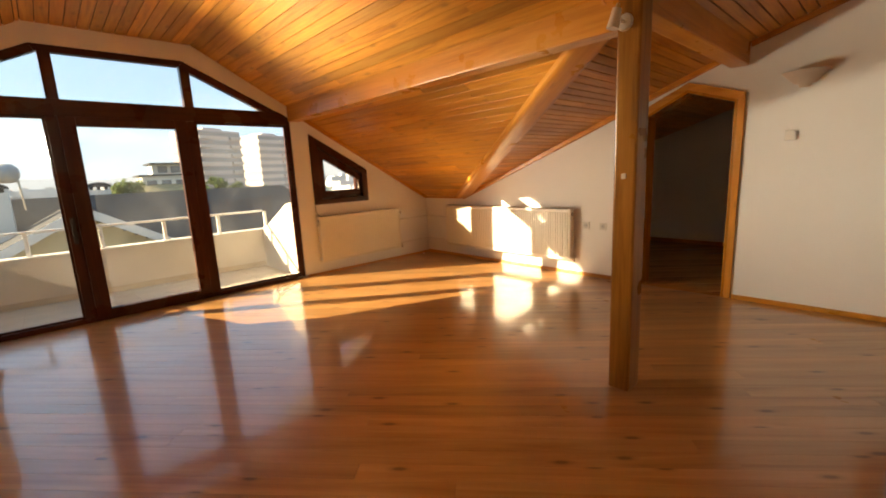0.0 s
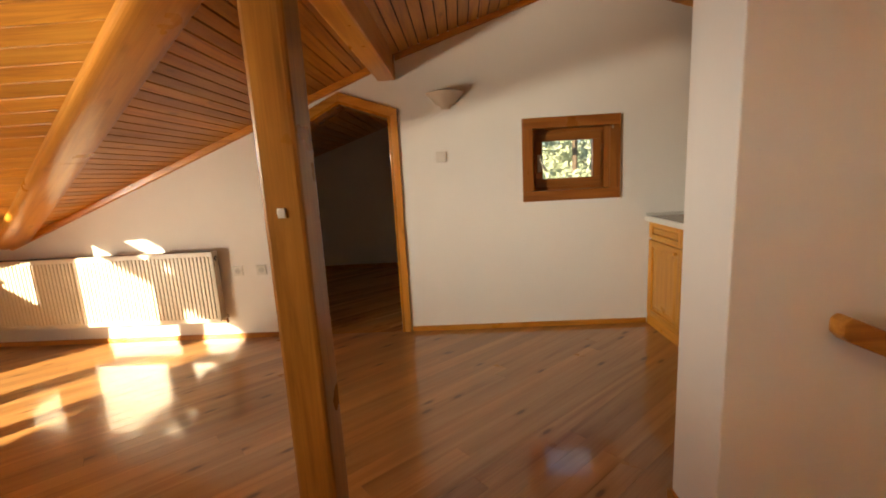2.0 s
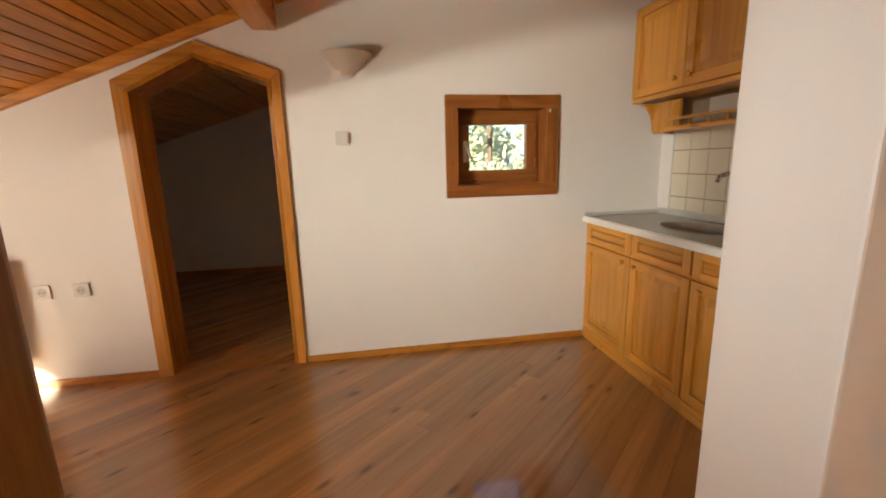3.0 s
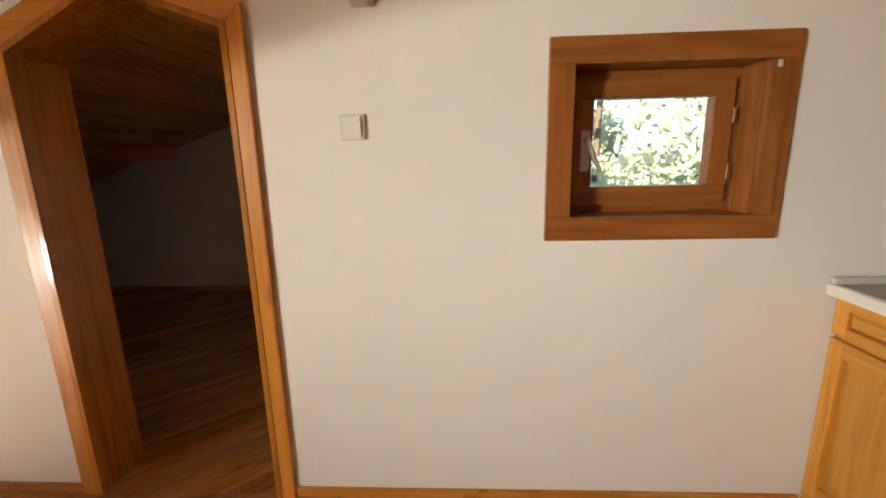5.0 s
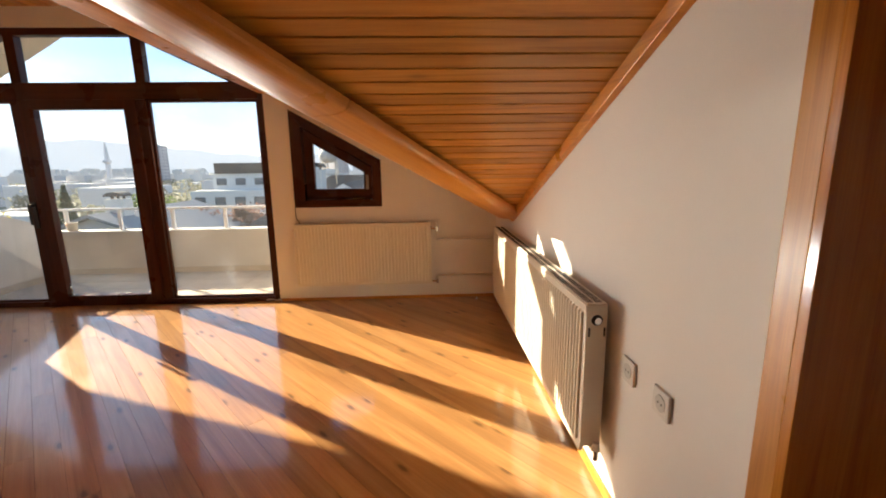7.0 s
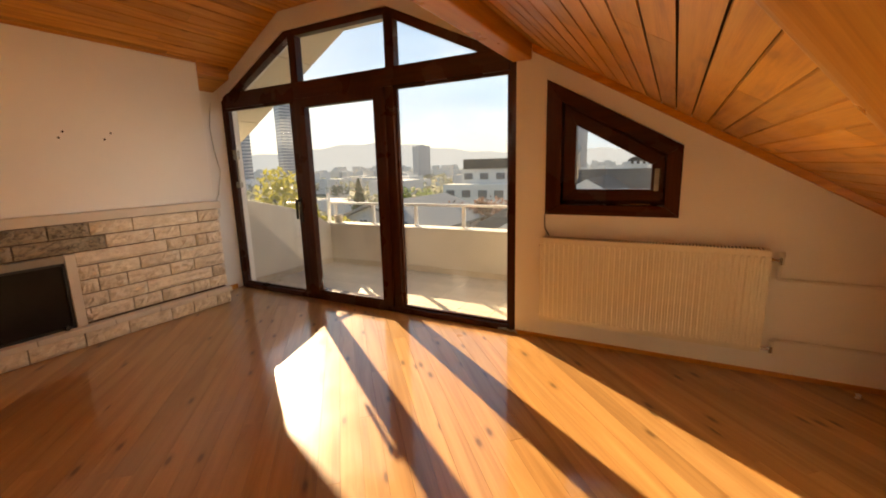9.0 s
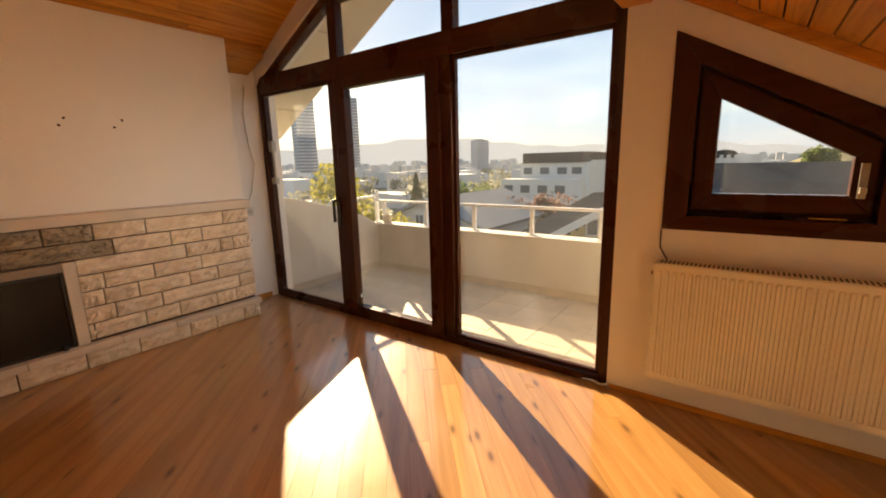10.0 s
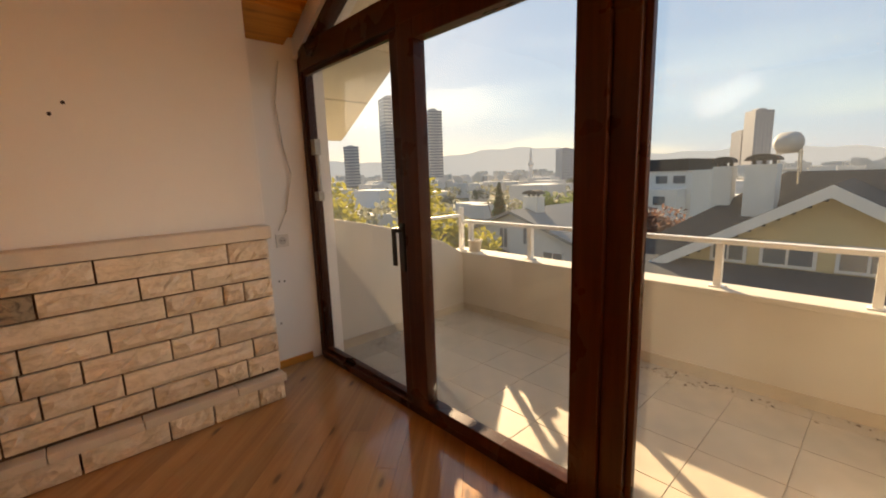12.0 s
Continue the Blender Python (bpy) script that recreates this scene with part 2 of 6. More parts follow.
M_CAB_X = wood("pine_cabinet_wood_x", (0.50, 0.20, 0.026), (0.67, 0.31, 0.048), (0.75, 0.38, 0.072), 0.3, "X", "object", 0.12, 0.7)
for dull in (M_POST, M_DARK_X, M_DARK_Z):
    dull.node_tree.nodes["Principled BSDF"].inputs["Specular IOR Level"].default_value = 0.2
M_GLASS = glass("window_glass")
M_RAD = plain("cream_radiator_enamel", (0.78, 0.72, 0.60), 0.35, 0.04, 4, bump=0.02)
M_PIPE = plain("painted_pipe", (0.76, 0.72, 0.66), 0.45, 0.05, 8, bump=0.02)
M_CHROME = plain("chrome", (0.75, 0.75, 0.74), 0.15, 0.05, 20, metal=1.0, bump=0.0)
M_STEEL = plain("dull_metal", (0.42, 0.38, 0.32), 0.4, 0.2, 30, metal=0.9, bump=0.05)
M_BRASS = plain("aged_brass", (0.55, 0.42, 0.22), 0.35, 0.2, 30, metal=1.0, bump=0.05)
M_PLASTIC = plain("white_plastic", (0.66, 0.62, 0.56), 0.4, 0.04, 12, bump=0.02)
M_STONE = stone("split_limestone", (0.86, 0.75, 0.62), (0.71, 0.595, 0.47))
M_STONE_SOOT = stone("sooty_limestone", (0.40, 0.335, 0.255), (0.10, 0.085, 0.065))
M_MANTEL = plain("smooth_limestone", (0.70, 0.61, 0.51), 0.6, 0.15, 5, bump=0.1)
M_FLOORBED = plain("floor_bed", (0.24, 0.11, 0.04), 0.6, 0.2)
M_MORTAR = plain("brown_joint", (0.12, 0.068, 0.034), 0.9, 0.2, 30, bump=0.3)
M_SOOT = plain("sooty_metal", (0.02, 0.018, 0.016), 0.55, 0.3, 12, bump=0.2)
M_FIREGLASS = plain("smoked_fire_glass", (0.012, 0.011, 0.011), 0.22, 0.4, 5, bump=0.0, spec=0.25)
M_COUNTER = plain("grey_worktop", (0.33, 0.305, 0.27), 0.22, 0.15, 60, bump=0.02, fine=400)
M_COUNTER_EDGE = plain("white_worktop_edge", (0.82, 0.79, 0.73), 0.3, 0.05, 20, bump=0.02)
M_TILE = plain("cream_glazed_tile", (0.77, 0.69, 0.54), 0.18, 0.04, 5, bump=0.02)
M_GROUT = plain("brown_grout", (0.40, 0.30, 0.20), 0.9, 0.2, 40)
M_STUCCO = plain("white_stucco", (0.63, 0.585, 0.505), 0.85, 0.08, 1.6, bump=0.4, fine=120, stain=(0.50, 0.455, 0.385))
M_BALC = plain("beige_balcony_tile", (0.54, 0.455, 0.345), 0.6, 0.14, 2.5, bump=0.08, stain=(0.36, 0.315, 0.25))
M_BGROUT = plain("sandy_grout", (0.46, 0.39, 0.30), 0.9, 0.2, 20)
M_RAILW = plain("white_painted_steel", (0.80, 0.78, 0.74), 0.4, 0.05, 20, bump=0.03)
M_SOFFIT = plain("cream_soffit", (0.74, 0.66, 0.52), 0.7, 0.06, 3, bump=0.05)
M_LAMP = plain("pale_glass_shade", (0.56, 0.46, 0.37), 0.4, 0.08, 8, bump=0.03)
M_SHINGLE = plain("grey_roof_shingle", (0.052, 0.054, 0.057), 0.95, 0.35, 3, bump=0.6, fine=14, spec=0.2)
M_CABLE = plain("white_cable", (0.7, 0.66, 0.6), 0.5, 0.05)


# ---- building helpers ----
def box(bm, x0, x1, y0, y1, z0, z1):
    vs = [bm.verts.new(p) for p in ((x0, y0, z0), (x1, y0, z0), (x1, y1, z0), (x0, y1, z0),
                                    (x0, y0, z1), (x1, y0, z1), (x1, y1, z1), (x0, y1, z1))]
    for f in ((3, 2, 1, 0), (4, 5, 6, 7), (0, 1, 5, 4), (1, 2, 6, 5), (2, 3, 7, 6), (3, 0, 4, 7)):
        bm.faces.new([vs[i] for i in f])


def prism(bm, poly, axis, a, b):
    """A slab between a and b along axis, with a flat outline poly in the two other axes, in x, y, z order."""
    def at(p, v):
        return {"x": (v, p[0], p[1]), "y": (p[0], v, p[1]), "z": (p[0], p[1], v)}[axis]
    lo = [bm.verts.new(at(p, a)) for p in poly]
    hi = [bm.verts.new(at(p, b)) for p in poly]
    bm.faces.new(lo)
    bm.faces.new(hi[::-1])
    for i in range(len(poly)):
        j = (i + 1) % len(poly)
        bm.faces.new((lo[j], lo[i], hi[i], hi[j]))


def cyl(bm, p, q, r0, r1=None, n=12):
    """A rod from p to q, tapering from r0 to r1."""
    r1 = r0 if r1 is None else r1
    p, q = Vector(p), Vector(q)
    turn = (q - p).to_track_quat("Z", "Y").to_matrix()
    lo, hi = [], []
    for i in range(n):
        a = 2 * math.pi * i / n
        d = turn @ Vector((math.cos(a), math.sin(a), 0))
        lo.append(bm.verts.new(p + r0 * d))
        hi.append(bm.verts.new(q + r1 * d))
    bm.faces.new(lo[::-1])
    bm.faces.new(hi)
    for i in range(n):
        j = (i + 1) % n
        bm.faces.new((lo[i], lo[j], hi[j], hi[i]))


def tube(bm, pts, r, n=8):
    for p, q in zip(pts, pts[1:]):
        cyl(bm, p, q, r, r, n)


def lathe(bm, centre, profile, n=24):
    """Turns (radius, height) pairs about the z axis through centre."""
    rings = []
    for r, z in profile:
        rings.append([bm.verts.new((centre[0] + r * math.cos(2 * math.pi * i / n), centre[1] + r * math.sin(2 * math.pi * i / n), centre[2] + z)) for i in range(n)])
    for a, b in zip(rings, rings[1:]):
        for i in range(n):
            j = (i + 1) % n
            bm.faces.new((a[i], a[j], b[j], b[i]))
    bm.faces.new(rings[0][::-1])
    bm.faces.new(rings[-1])


def mesh_of(name, bm, mat, bevel=0.0, smooth=False):
    bmesh.ops.recalc_face_normals(bm, faces=bm.faces)
    if bevel:
        bmesh.ops.bevel(bm, geom=[e for e in bm.edges if len(e.link_faces) == 2 and e.calc_face_angle(0) > 0.5],
                        offset=bevel, segments=2, affect="EDGES", profile=0.6)
    me = bpy.data.meshes.new(name)
    bm.to_mesh(me)
    bm.free()
    me.materials.append(mat)
    if smooth:
        for p in me.polygons:
            p.use_smooth = True
    return me


def part(name, bm, mat, parent=None, label="", bevel=0.0, smooth=False):
    ob = new(name, mesh_of(name, bm, mat, bevel, smooth))
    if parent:
        ob.parent = parent
    if label:
        ob["label"] = label
    return ob


def thing(name, label, category, group="", kind="", at=(0, 0, 0)):
    ob = new(name)
    ob.location = at
    ob.empty_display_size = 0.1
    return tagged(ob, label, category, group, kind)


def structure(name, bm, mat, label, category, bevel=0.0):
    return tagged(part(name, bm, mat, None, "", bevel), label, category, "", "structure")


def block(name, mat, parent, *boxes, label="", bevel=0.0):
    bm = bmesh.new()
    for b in boxes:
        box(bm, *b)
    return part(name, bm, mat, parent, label, bevel)


# ---- plan ----
XW, XE, YS, YN = -1.44, 4.0, -0.96, 5.85        # inner faces of the walls
XB = -1.155                                      # face of the chimney wall
FLAT, SLOPE = 2.72, 0.57                         # flat middle of the ceiling and the pitch beside it
XL, XR = -0.45, 0.83


def ceil_d(x):
    """Ceiling height under the roof over the window gable."""
    return FLAT - SLOPE * max(0.0, XL - x, x - XR)


RIDGE_Y, RIDGE_Z = 0.15, 2.70


def ceil_g(y):
    """Ceiling height under the roof over the east gable."""
    if y > 1.6:
        return 2.235 - 0.385 * (y - 1.6)
    return min(RIDGE_Z, 2.235 + 0.32 * (1.6 - y)) if y > RIDGE_Y else RIDGE_Z - 0.32 * (RIDGE_Y - y)


def valley_y(x):
    """Where the two ceilings meet on the north side, for x beyond the flat part."""
    z = ceil_d(x)
    return 1.6 + (2.235 - z) / 0.385 if z < 2.235 else max(RIDGE_Y, 1.6 - (z - 2.235) / 0.32)


def valley_x(y):
    return XR + (FLAT - ceil_g(y)) / SLOPE


# ---- walls ----
TH = 0.2


def roof_d(x):
    return ceil_d(x) + 0.10


bm = bmesh.new()
for x0, x1 in ((XW - TH, XW), (1.83, 2.05), (2.05, 2.885), (2.885, XE + TH)):
    if x0 == 2.05:
        prism(bm, ((x0, -0.1), (x1, -0.1), (x1, 0.94), (x0, 0.94)), "y", YN, YN + TH)
        prism(bm, ((x0, 1.845), (x1, 1.38), (x1, roof_d(x1)), (x0, roof_d(x0))), "y", YN, YN + TH)
    else:
        prism(bm, ((x0, -0.1), (x1, -0.1), (x1, roof_d(x1)), (x0, roof_d(x0))), "y", YN, YN + TH)
prism(bm, ((XW, 2.03), (-0.43, 2.555), (XL, roof_d(XL)), (XW, roof_d(XW))), "y", YN, YN + TH)
prism(bm, ((-0.43, 2.555), (0.73, 2.555), (XR, FLAT + 0.1), (XL, FLAT + 0.1)), "y", YN, YN + TH)
prism(bm, ((0.73, 2.555), (1.83, 2.03), (1.83, roof_d(1.83)), (XR, FLAT + 0.1)), "y", YN, YN + TH)
structure("wall_north", bm, M_WALL, "white painted gable wall round the dark wooden glazing", "wall")

bm = bmesh.new()
DY0, DYM, DY1, DZ0, DZM, DZ1 = 1.63, 2.032, 2.42, 1.79, 1.935, 1.735   # door opening: south jamb, apex, north jamb
WY0, WY1, WZ0, WZ1 = -0.10, 0.535, 1.12, 1.65


def roof_g(y):
    return ceil_g(y) + 0.10


for y0, y1 in ((YS - TH, WY0), (0.535, DY0), (DY1, YN)):
    cuts = sorted({y0, y1} | {c for c in (RIDGE_Y, 1.6) if y0 < c < y1})
    if y1 == YN:                                 # level under the eaves beyond the valley
        cuts = [y0, valley_y(XE), y1]
    prism(bm, [(y0, -0.1), (y1, -0.1)] + [(c, max(roof_g(c), roof_d(XE))) for c in reversed(cuts)], "x", XE, XE + TH)
prism(bm, ((WY0, -0.1), (WY1, -0.1), (WY1, WZ0), (WY0, WZ0)), "x", XE, XE + TH)
prism(bm, ((WY0, WZ1), (WY1, WZ1), (WY1, roof_g(WY1)), (RIDGE_Y, roof_g(RIDGE_Y)), (WY0, roof_g(WY0))), "x", XE, XE + TH)
prism(bm, ((DY0, DZ0), (DYM, DZM), (DYM, roof_g(DYM)), (DY0, roof_g(DY0))), "x", XE, XE + TH)
prism(bm, ((DYM, DZM), (DY1, DZ1), (DY1, roof_g(DY1)), (DYM, roof_g(DYM))), "x", XE, XE + TH)
structure("wall_east", bm, M_WALL, "white painted gable wall with a doorway and a small window", "wall")

bm = bmesh.new()
prism(bm, ((XW - TH, -0.1), (XE, -0.1), (XE, roof_d(XR) - 0.15), (XW - TH, roof_d(XR) - 0.15)), "y", YS - TH, YS)
structure("wall_south", bm, M_WALL, "plain white painted wall behind the kitchen units", "wall")

bm = bmesh.new()
prism(bm, ((YS, -0.1), (YN, -0.1), (YN, roof_d(XW)), (YS, roof_d(XW))), "x", XW - TH, XW)
structure("wall_west", bm, M_WALL, "white painted side wall beside the glazing", "wall")
bm = bmesh.new()
prism(bm, ((YS, -0.02), (5.46, -0.02), (5.46, ceil_d(XB) + 0.05), (YS, ceil_d(XB) + 0.05)), "x", XW, XB)
structure("wall_chimney", bm, M_WALL, "white painted chimney wall above the stone fireplace", "wall", 0.006)
bm = bmesh.new()
prism(bm, ((YS, -0.02), (0.335, -0.02), (0.335, 2.62), (YS, 2.62)), "x", 1.77, 2.04)
structure("wall_partition", bm, M_WALL, "white painted partition wall with a free end", "wall", 0.006)

# back room behind the doorway
bm = bmesh.new()
prism(bm, ((1.2, -0.1), (6.05, -0.1), (6.05, 0.85), (1.2, 2.45)), "x", 6.75, 6.95)
structure("wall_back_room_east", bm, M_WALL, "white wall of the unlit room beyond the doorway", "wall")
bm = bmesh.new()
box(bm, XE + TH, 6.75, 1.1, 1.3, -0.1, 2.4)
structure("wall_back_room_south", bm, M_WALL, "white side wall of the unlit room", "wall")
bm = bmesh.new()
box(bm, XE + TH, 6.75, YN, YN + TH, -0.1, 1.0)
structure("wall_back_room_north", bm, M_WALL, "low white wall of the unlit room", "wall")

# ---- ceilings: boards with open grooves over a dark backing ----
GAP, DEEP = 0.007, 0.012


def board(bm, a0, a1, b0, b1, height, along):
    """One board. along 'y': from a0 to a1 in x, and in y from b0 to b1 (pairs at either edge)."""
    out = []
    for a, (p, q) in ((a0, (b0[0], b1[0])), (a1, (b0[1], b1[1]))):
        out.append(((a, p) if along == "y" else (p, a), (a, q) if along == "y" else (q, a)))
    (p0, q0), (p1, q1) = out
    quad = [p0, p1, q1, q0]
    lo = [bm.verts.new((x, y, height(x, y))) for x, y in quad]
    hi = [bm.verts.new((x, y, height(x, y) + DEEP)) for x, y in quad]
    bm.faces.new(lo)
    bm.faces.new(hi[::-1])
    for i in range(4):
        j = (i + 1) % 4
        bm.faces.new((lo[j], lo[i], hi[i], hi[j]))


bm = bmesh.new()
edges = [XW]
step = 0.092 * math.cos(math.atan(SLOPE))
while edges[-1] < XL - step:
    edges.append(edges[-1] + step)
edges.append(XL)
while edges[-1] < XR - 0.12:
    edges.append(edges[-1] + 0.0914)
edges.append(XR)
while edges[-1] < XE - step:
    edges.append(edges[-1] + step)
edges.append(XE)
rng = random.Random(5)
hd = lambda x, y: ceil_d(x)
for a, b in zip(edges, edges[1:]):
    x0, x1 = a + GAP / 2, b - GAP / 2
    if b <= XR + 0.001:
        lo = [YS, YS]
    else:
        lo = [valley_y(x0), valley_y(x1)]
    joint = rng.uniform(max(lo) + 0.3, YN - 0.3) if max(lo) < YN - 0.8 else None
    if joint:
        board(bm, x0, x1, lo, [joint - 0.001] * 2, hd, "y")
        board(bm, x0, x1, [joint + 0.001] * 2, [YN, YN], hd, "y")
    else:
        board(bm, x0, x1, lo, [YN, YN], hd, "y")
structure("ceiling", bm, M_CEIL_Y, "sloping ceiling of orange varnished pine boards", "ceiling")

bm = bmesh.new()
edges = [YS]
for target, w in ((RIDGE_Y, 0.075), (1.6, 0.075), (5.02, 0.0735)):
    n = max(1, round((target - edges[-1]) / w))
    start = edges[-1]
    edges += [start + (target - start) * (i + 1) / n for i in range(n)]
hg = lambda x, y: ceil_g(y)
for a, b in zip(edges, edges[1:]):
    y0, y1 = a + 0.0048, b - 0.0048
    v = [valley_x(y0), valley_x(y1)]
    if min(v) < XE - 0.02:
        board(bm, y0, y1, [min(v[0], XE), min(v[1], XE)], [XE, XE], hg, "x")
structure("ceiling_gable", bm, M_CEIL_X, "grooved pine board ceiling falling towards the low corner", "ceiling")

# dark backing over both ceilings, and the roof skin
bm = bmesh.new()


def sheet(bm, quad, lift, thick):
    lo = [bm.verts.new((x, y, z + lift)) for x, y, z in quad]
    hi = [bm.verts.new((x, y, z + lift + thick)) for x, y, z in quad]
    bm.faces.new(lo)
    bm.faces.new(hi[::-1])
    for i in range(len(quad)):
        j = (i + 1) % len(quad)
        bm.faces.new((lo[j], lo[i], hi[i], hi[j]))


def dq(x0, x1, y0, y1):
    return [(x0, y0, ceil_d(x0)), (x1, y0, ceil_d(x1)), (x1, y1, ceil_d(x1)), (x0, y1, ceil_d(x0))]


sheet(bm, dq(XW - 0.1, XL, YS - 0.1, YN), DEEP + 0.002, 0.03)
sheet(bm, dq(XL, XR, YS - 0.1, YN), DEEP + 0.002, 0.03)
vy = valley_y
xk = XR + (FLAT - 2.235) / SLOPE
xr = XR + (FLAT - RIDGE_Z) / SLOPE
sheet(bm, [(XR, YS - 0.1, FLAT), (xr, RIDGE_Y, RIDGE_Z), (xk, 1.6, 2.235), (XE, vy(XE), ceil_d(XE)), (XE, YN, ceil_d(XE)), (XR, YN, FLAT)], DEEP + 0.002, 0.03)
sheet(bm, [(xk, 1.6, 2.235), (XE, 1.6, 2.235), (XE, vy(XE), ceil_d(XE))], DEEP + 0.002, 0.03)
sheet(bm, [(xr, RIDGE_Y, RIDGE_Z), (XE, RIDGE_Y, RIDGE_Z), (XE, 1.6, 2.235), (xk, 1.6, 2.235)], DEEP + 0.002, 0.03)
sheet(bm, [(valley_x(YS - 0.1), YS - 0.1, ceil_g(YS - 0.1)), (XE, YS - 0.1, ceil_g(YS - 0.1)), (XE, RIDGE_Y, RIDGE_Z), (xr, RIDGE_Y, RIDGE_Z)], DEEP + 0.002, 0.03)
sheet(bm, [(XR, YS - 0.1, FLAT), (valley_x(YS - 0.1), YS - 0.1, ceil_g(YS - 0.1)), (xr, RIDGE_Y, RIDGE_Z)], DEEP + 0.002, 0.03)
structure("ceiling_backing", bm, M_GROOVE, "dark boarding behind the ceiling grooves", "ceiling")


def back_ceil(y):
    return 2.04 - 0.335 * (y - 2.12)


bm = bmesh.new()
n = 44
for i in range(n):
    y0, y1 = 1.3 + (YN - 1.3) * i / n, 1.3 + (YN - 1.3) * (i + 1) / n
    board(bm, y0 + 0.004, y1 - 0.004, [XE + TH] * 2, [6.75] * 2, lambda x, y: back_ceil(y), "x")
structure("ceiling_back_room", bm, M_CEIL_X, "varnished board ceiling of the unlit room", "ceiling")
bm = bmesh.new()
sheet(bm, [(XE + TH, 1.1, back_ceil(1.1)), (6.95, 1.1, back_ceil(1.1)), (6.95, YN + TH, back_ceil(YN + TH)), (XE + TH, YN + TH, back_ceil(YN + TH))], DEEP + 0.002, 0.03)
structure("ceiling_back_room_backing", bm, M_GROOVE, "dark boarding above the unlit room", "ceiling")
tagged(block("back_room_purlin", M_BEAM_X, None, (6.0, 6.75, 3.75, 3.87, back_ceil(3.81) - 0.09, back_ceil(3.81) + 0.02), bevel=0.006), "stub of a varnished purlin in the unlit room", "beam", "", "structure")

# roof with wide eaves over the balcony
EAVE = 0.92
bm = bmesh.new()
XEL, XER = -2.5, 4.45
yr = YN + TH + EAVE - 0.2


def rq(x0, x1, y0, y1):
    f = lambda x: FLAT - SLOPE * max(0.0, XL - x, x - XR)
    return [(x0, y0, f(x0)), (x1, y0, f(x1)), (x1, y1, f(x1)), (x0, y1, f(x0))]


for x0, x1 in ((XEL, XL), (XL, XR), (XR, XER)):
    sheet(bm, rq(x0, x1, YN + TH, yr), 0.08, 0.2)
for x0, x1 in ((XEL, XL), (XL, XR)):
    sheet(bm, rq(x0, x1, -1.4, YN + TH), 0.12, 0.16)
sheet(bm, [(XR, -1.4, FLAT), (xr, RIDGE_Y, RIDGE_Z), (xk, 1.6, 2.235), (XER, vy(XER), ceil_d(XER)), (XER, YN + TH, ceil_d(XER)), (XR, YN + TH, FLAT)], 0.12, 0.16)
sheet(bm, [(xk, 1.6, 2.235), (XE + 0.6, 1.6, 2.235), (XE + 0.6, vy(XE + 0.6), ceil_g(vy(XE + 0.6)))], 0.12, 0.16)
sheet(bm, [(xr, RIDGE_Y, RIDGE_Z), (XE + 0.6, RIDGE_Y, RIDGE_Z), (XE + 0.6, 1.6, 2.235), (xk, 1.6, 2.235)], 0.12, 0.16)
sheet(bm, [(XR, -1.4, FLAT), (XE + 0.6, -1.4, ceil_g(-1.4)), (XE + 0.6, RIDGE_Y, RIDGE_Z), (xr, RIDGE_Y, RIDGE_Z)], 0.12, 0.16)
sheet(bm, [(XE + 0.6, 1.1, back_ceil(1.1)), (7.1, 1.1, back_ceil(1.1)), (7.1, 6.3, back_ceil(6.3)), (XE + 0.6, 6.3, back_ceil(6.3))], 0.14, 0.16)
structure("roof", bm, M_SHINGLE, "pitched roof over the attic with wide eaves", "roof")
soffit = thing("soffit", "cream panelled soffit under the eaves over the balcony", "soffit", "", "structure")
for x0, x1, n in ((XEL + 0.02, XL, 4), (XL, XR, 2), (XR, XER - 0.02, 5)):
    for i in range(n):
        bm = bmesh.new()
        a, b = x0 + (x1 - x0) * i / n, x0 + (x1 - x0) * (i + 1) / n
        sheet(bm, rq(a + 0.007, b - 0.007, YN + TH, yr - 0.02), 0.058, 0.018)
        part("panel", bm, M_SOFFIT, soffit)

# ---- post, purlins, valley beam, trims ----
PX0, PX1, PY0, PY1 = 1.72, 1.86, 1.55, 1.67
post = thing("post", "dark orange varnished square timber post carrying the roof beams", "post")
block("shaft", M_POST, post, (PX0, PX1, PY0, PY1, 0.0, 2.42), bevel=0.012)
block("cover_plate", M_LAMP, post, (PX0 - 0.006, PX0, 1.602, 1.625, 1.21, 1.238), label="small white plastic plate", bevel=0.002)
bm = bmesh.new()
prism(bm, ((1.80, 1.985), (1.94, 1.985), (1.94, ceil_d(1.94) + 0.01), (1.80, ceil_d(1.80) + 0.01)), "y", PY1, YN)
tagged(part("purlin", bm, M_BEAM_Y, None, "", 0.012), "long varnished timber purlin from the post to the window gable", "beam", "", "structure")
bm = bmesh.new()
prism(bm, ((1.57, 2.06), (1.71, 2.06), (1.71, ceil_g(1.71) + 0.01), (1.57, ceil_g(1.57) + 0.01)), "x", PX1, XE)
tagged(part("purlin", bm, M_BEAM_X, None, "", 0.012), "varnished timber purlin from the post to the door wall", "beam", "", "structure")
bm = bmesh.new()
box(bm, xr, XE, RIDGE_Y - 0.07, RIDGE_Y + 0.07, RIDGE_Z - 0.12, RIDGE_Z + 0.01)
tagged(part("ridge_beam", bm, M_BEAM_X, None, "", 0.012), "varnished timber ridge beam under the gable ceiling", "beam", "", "structure")
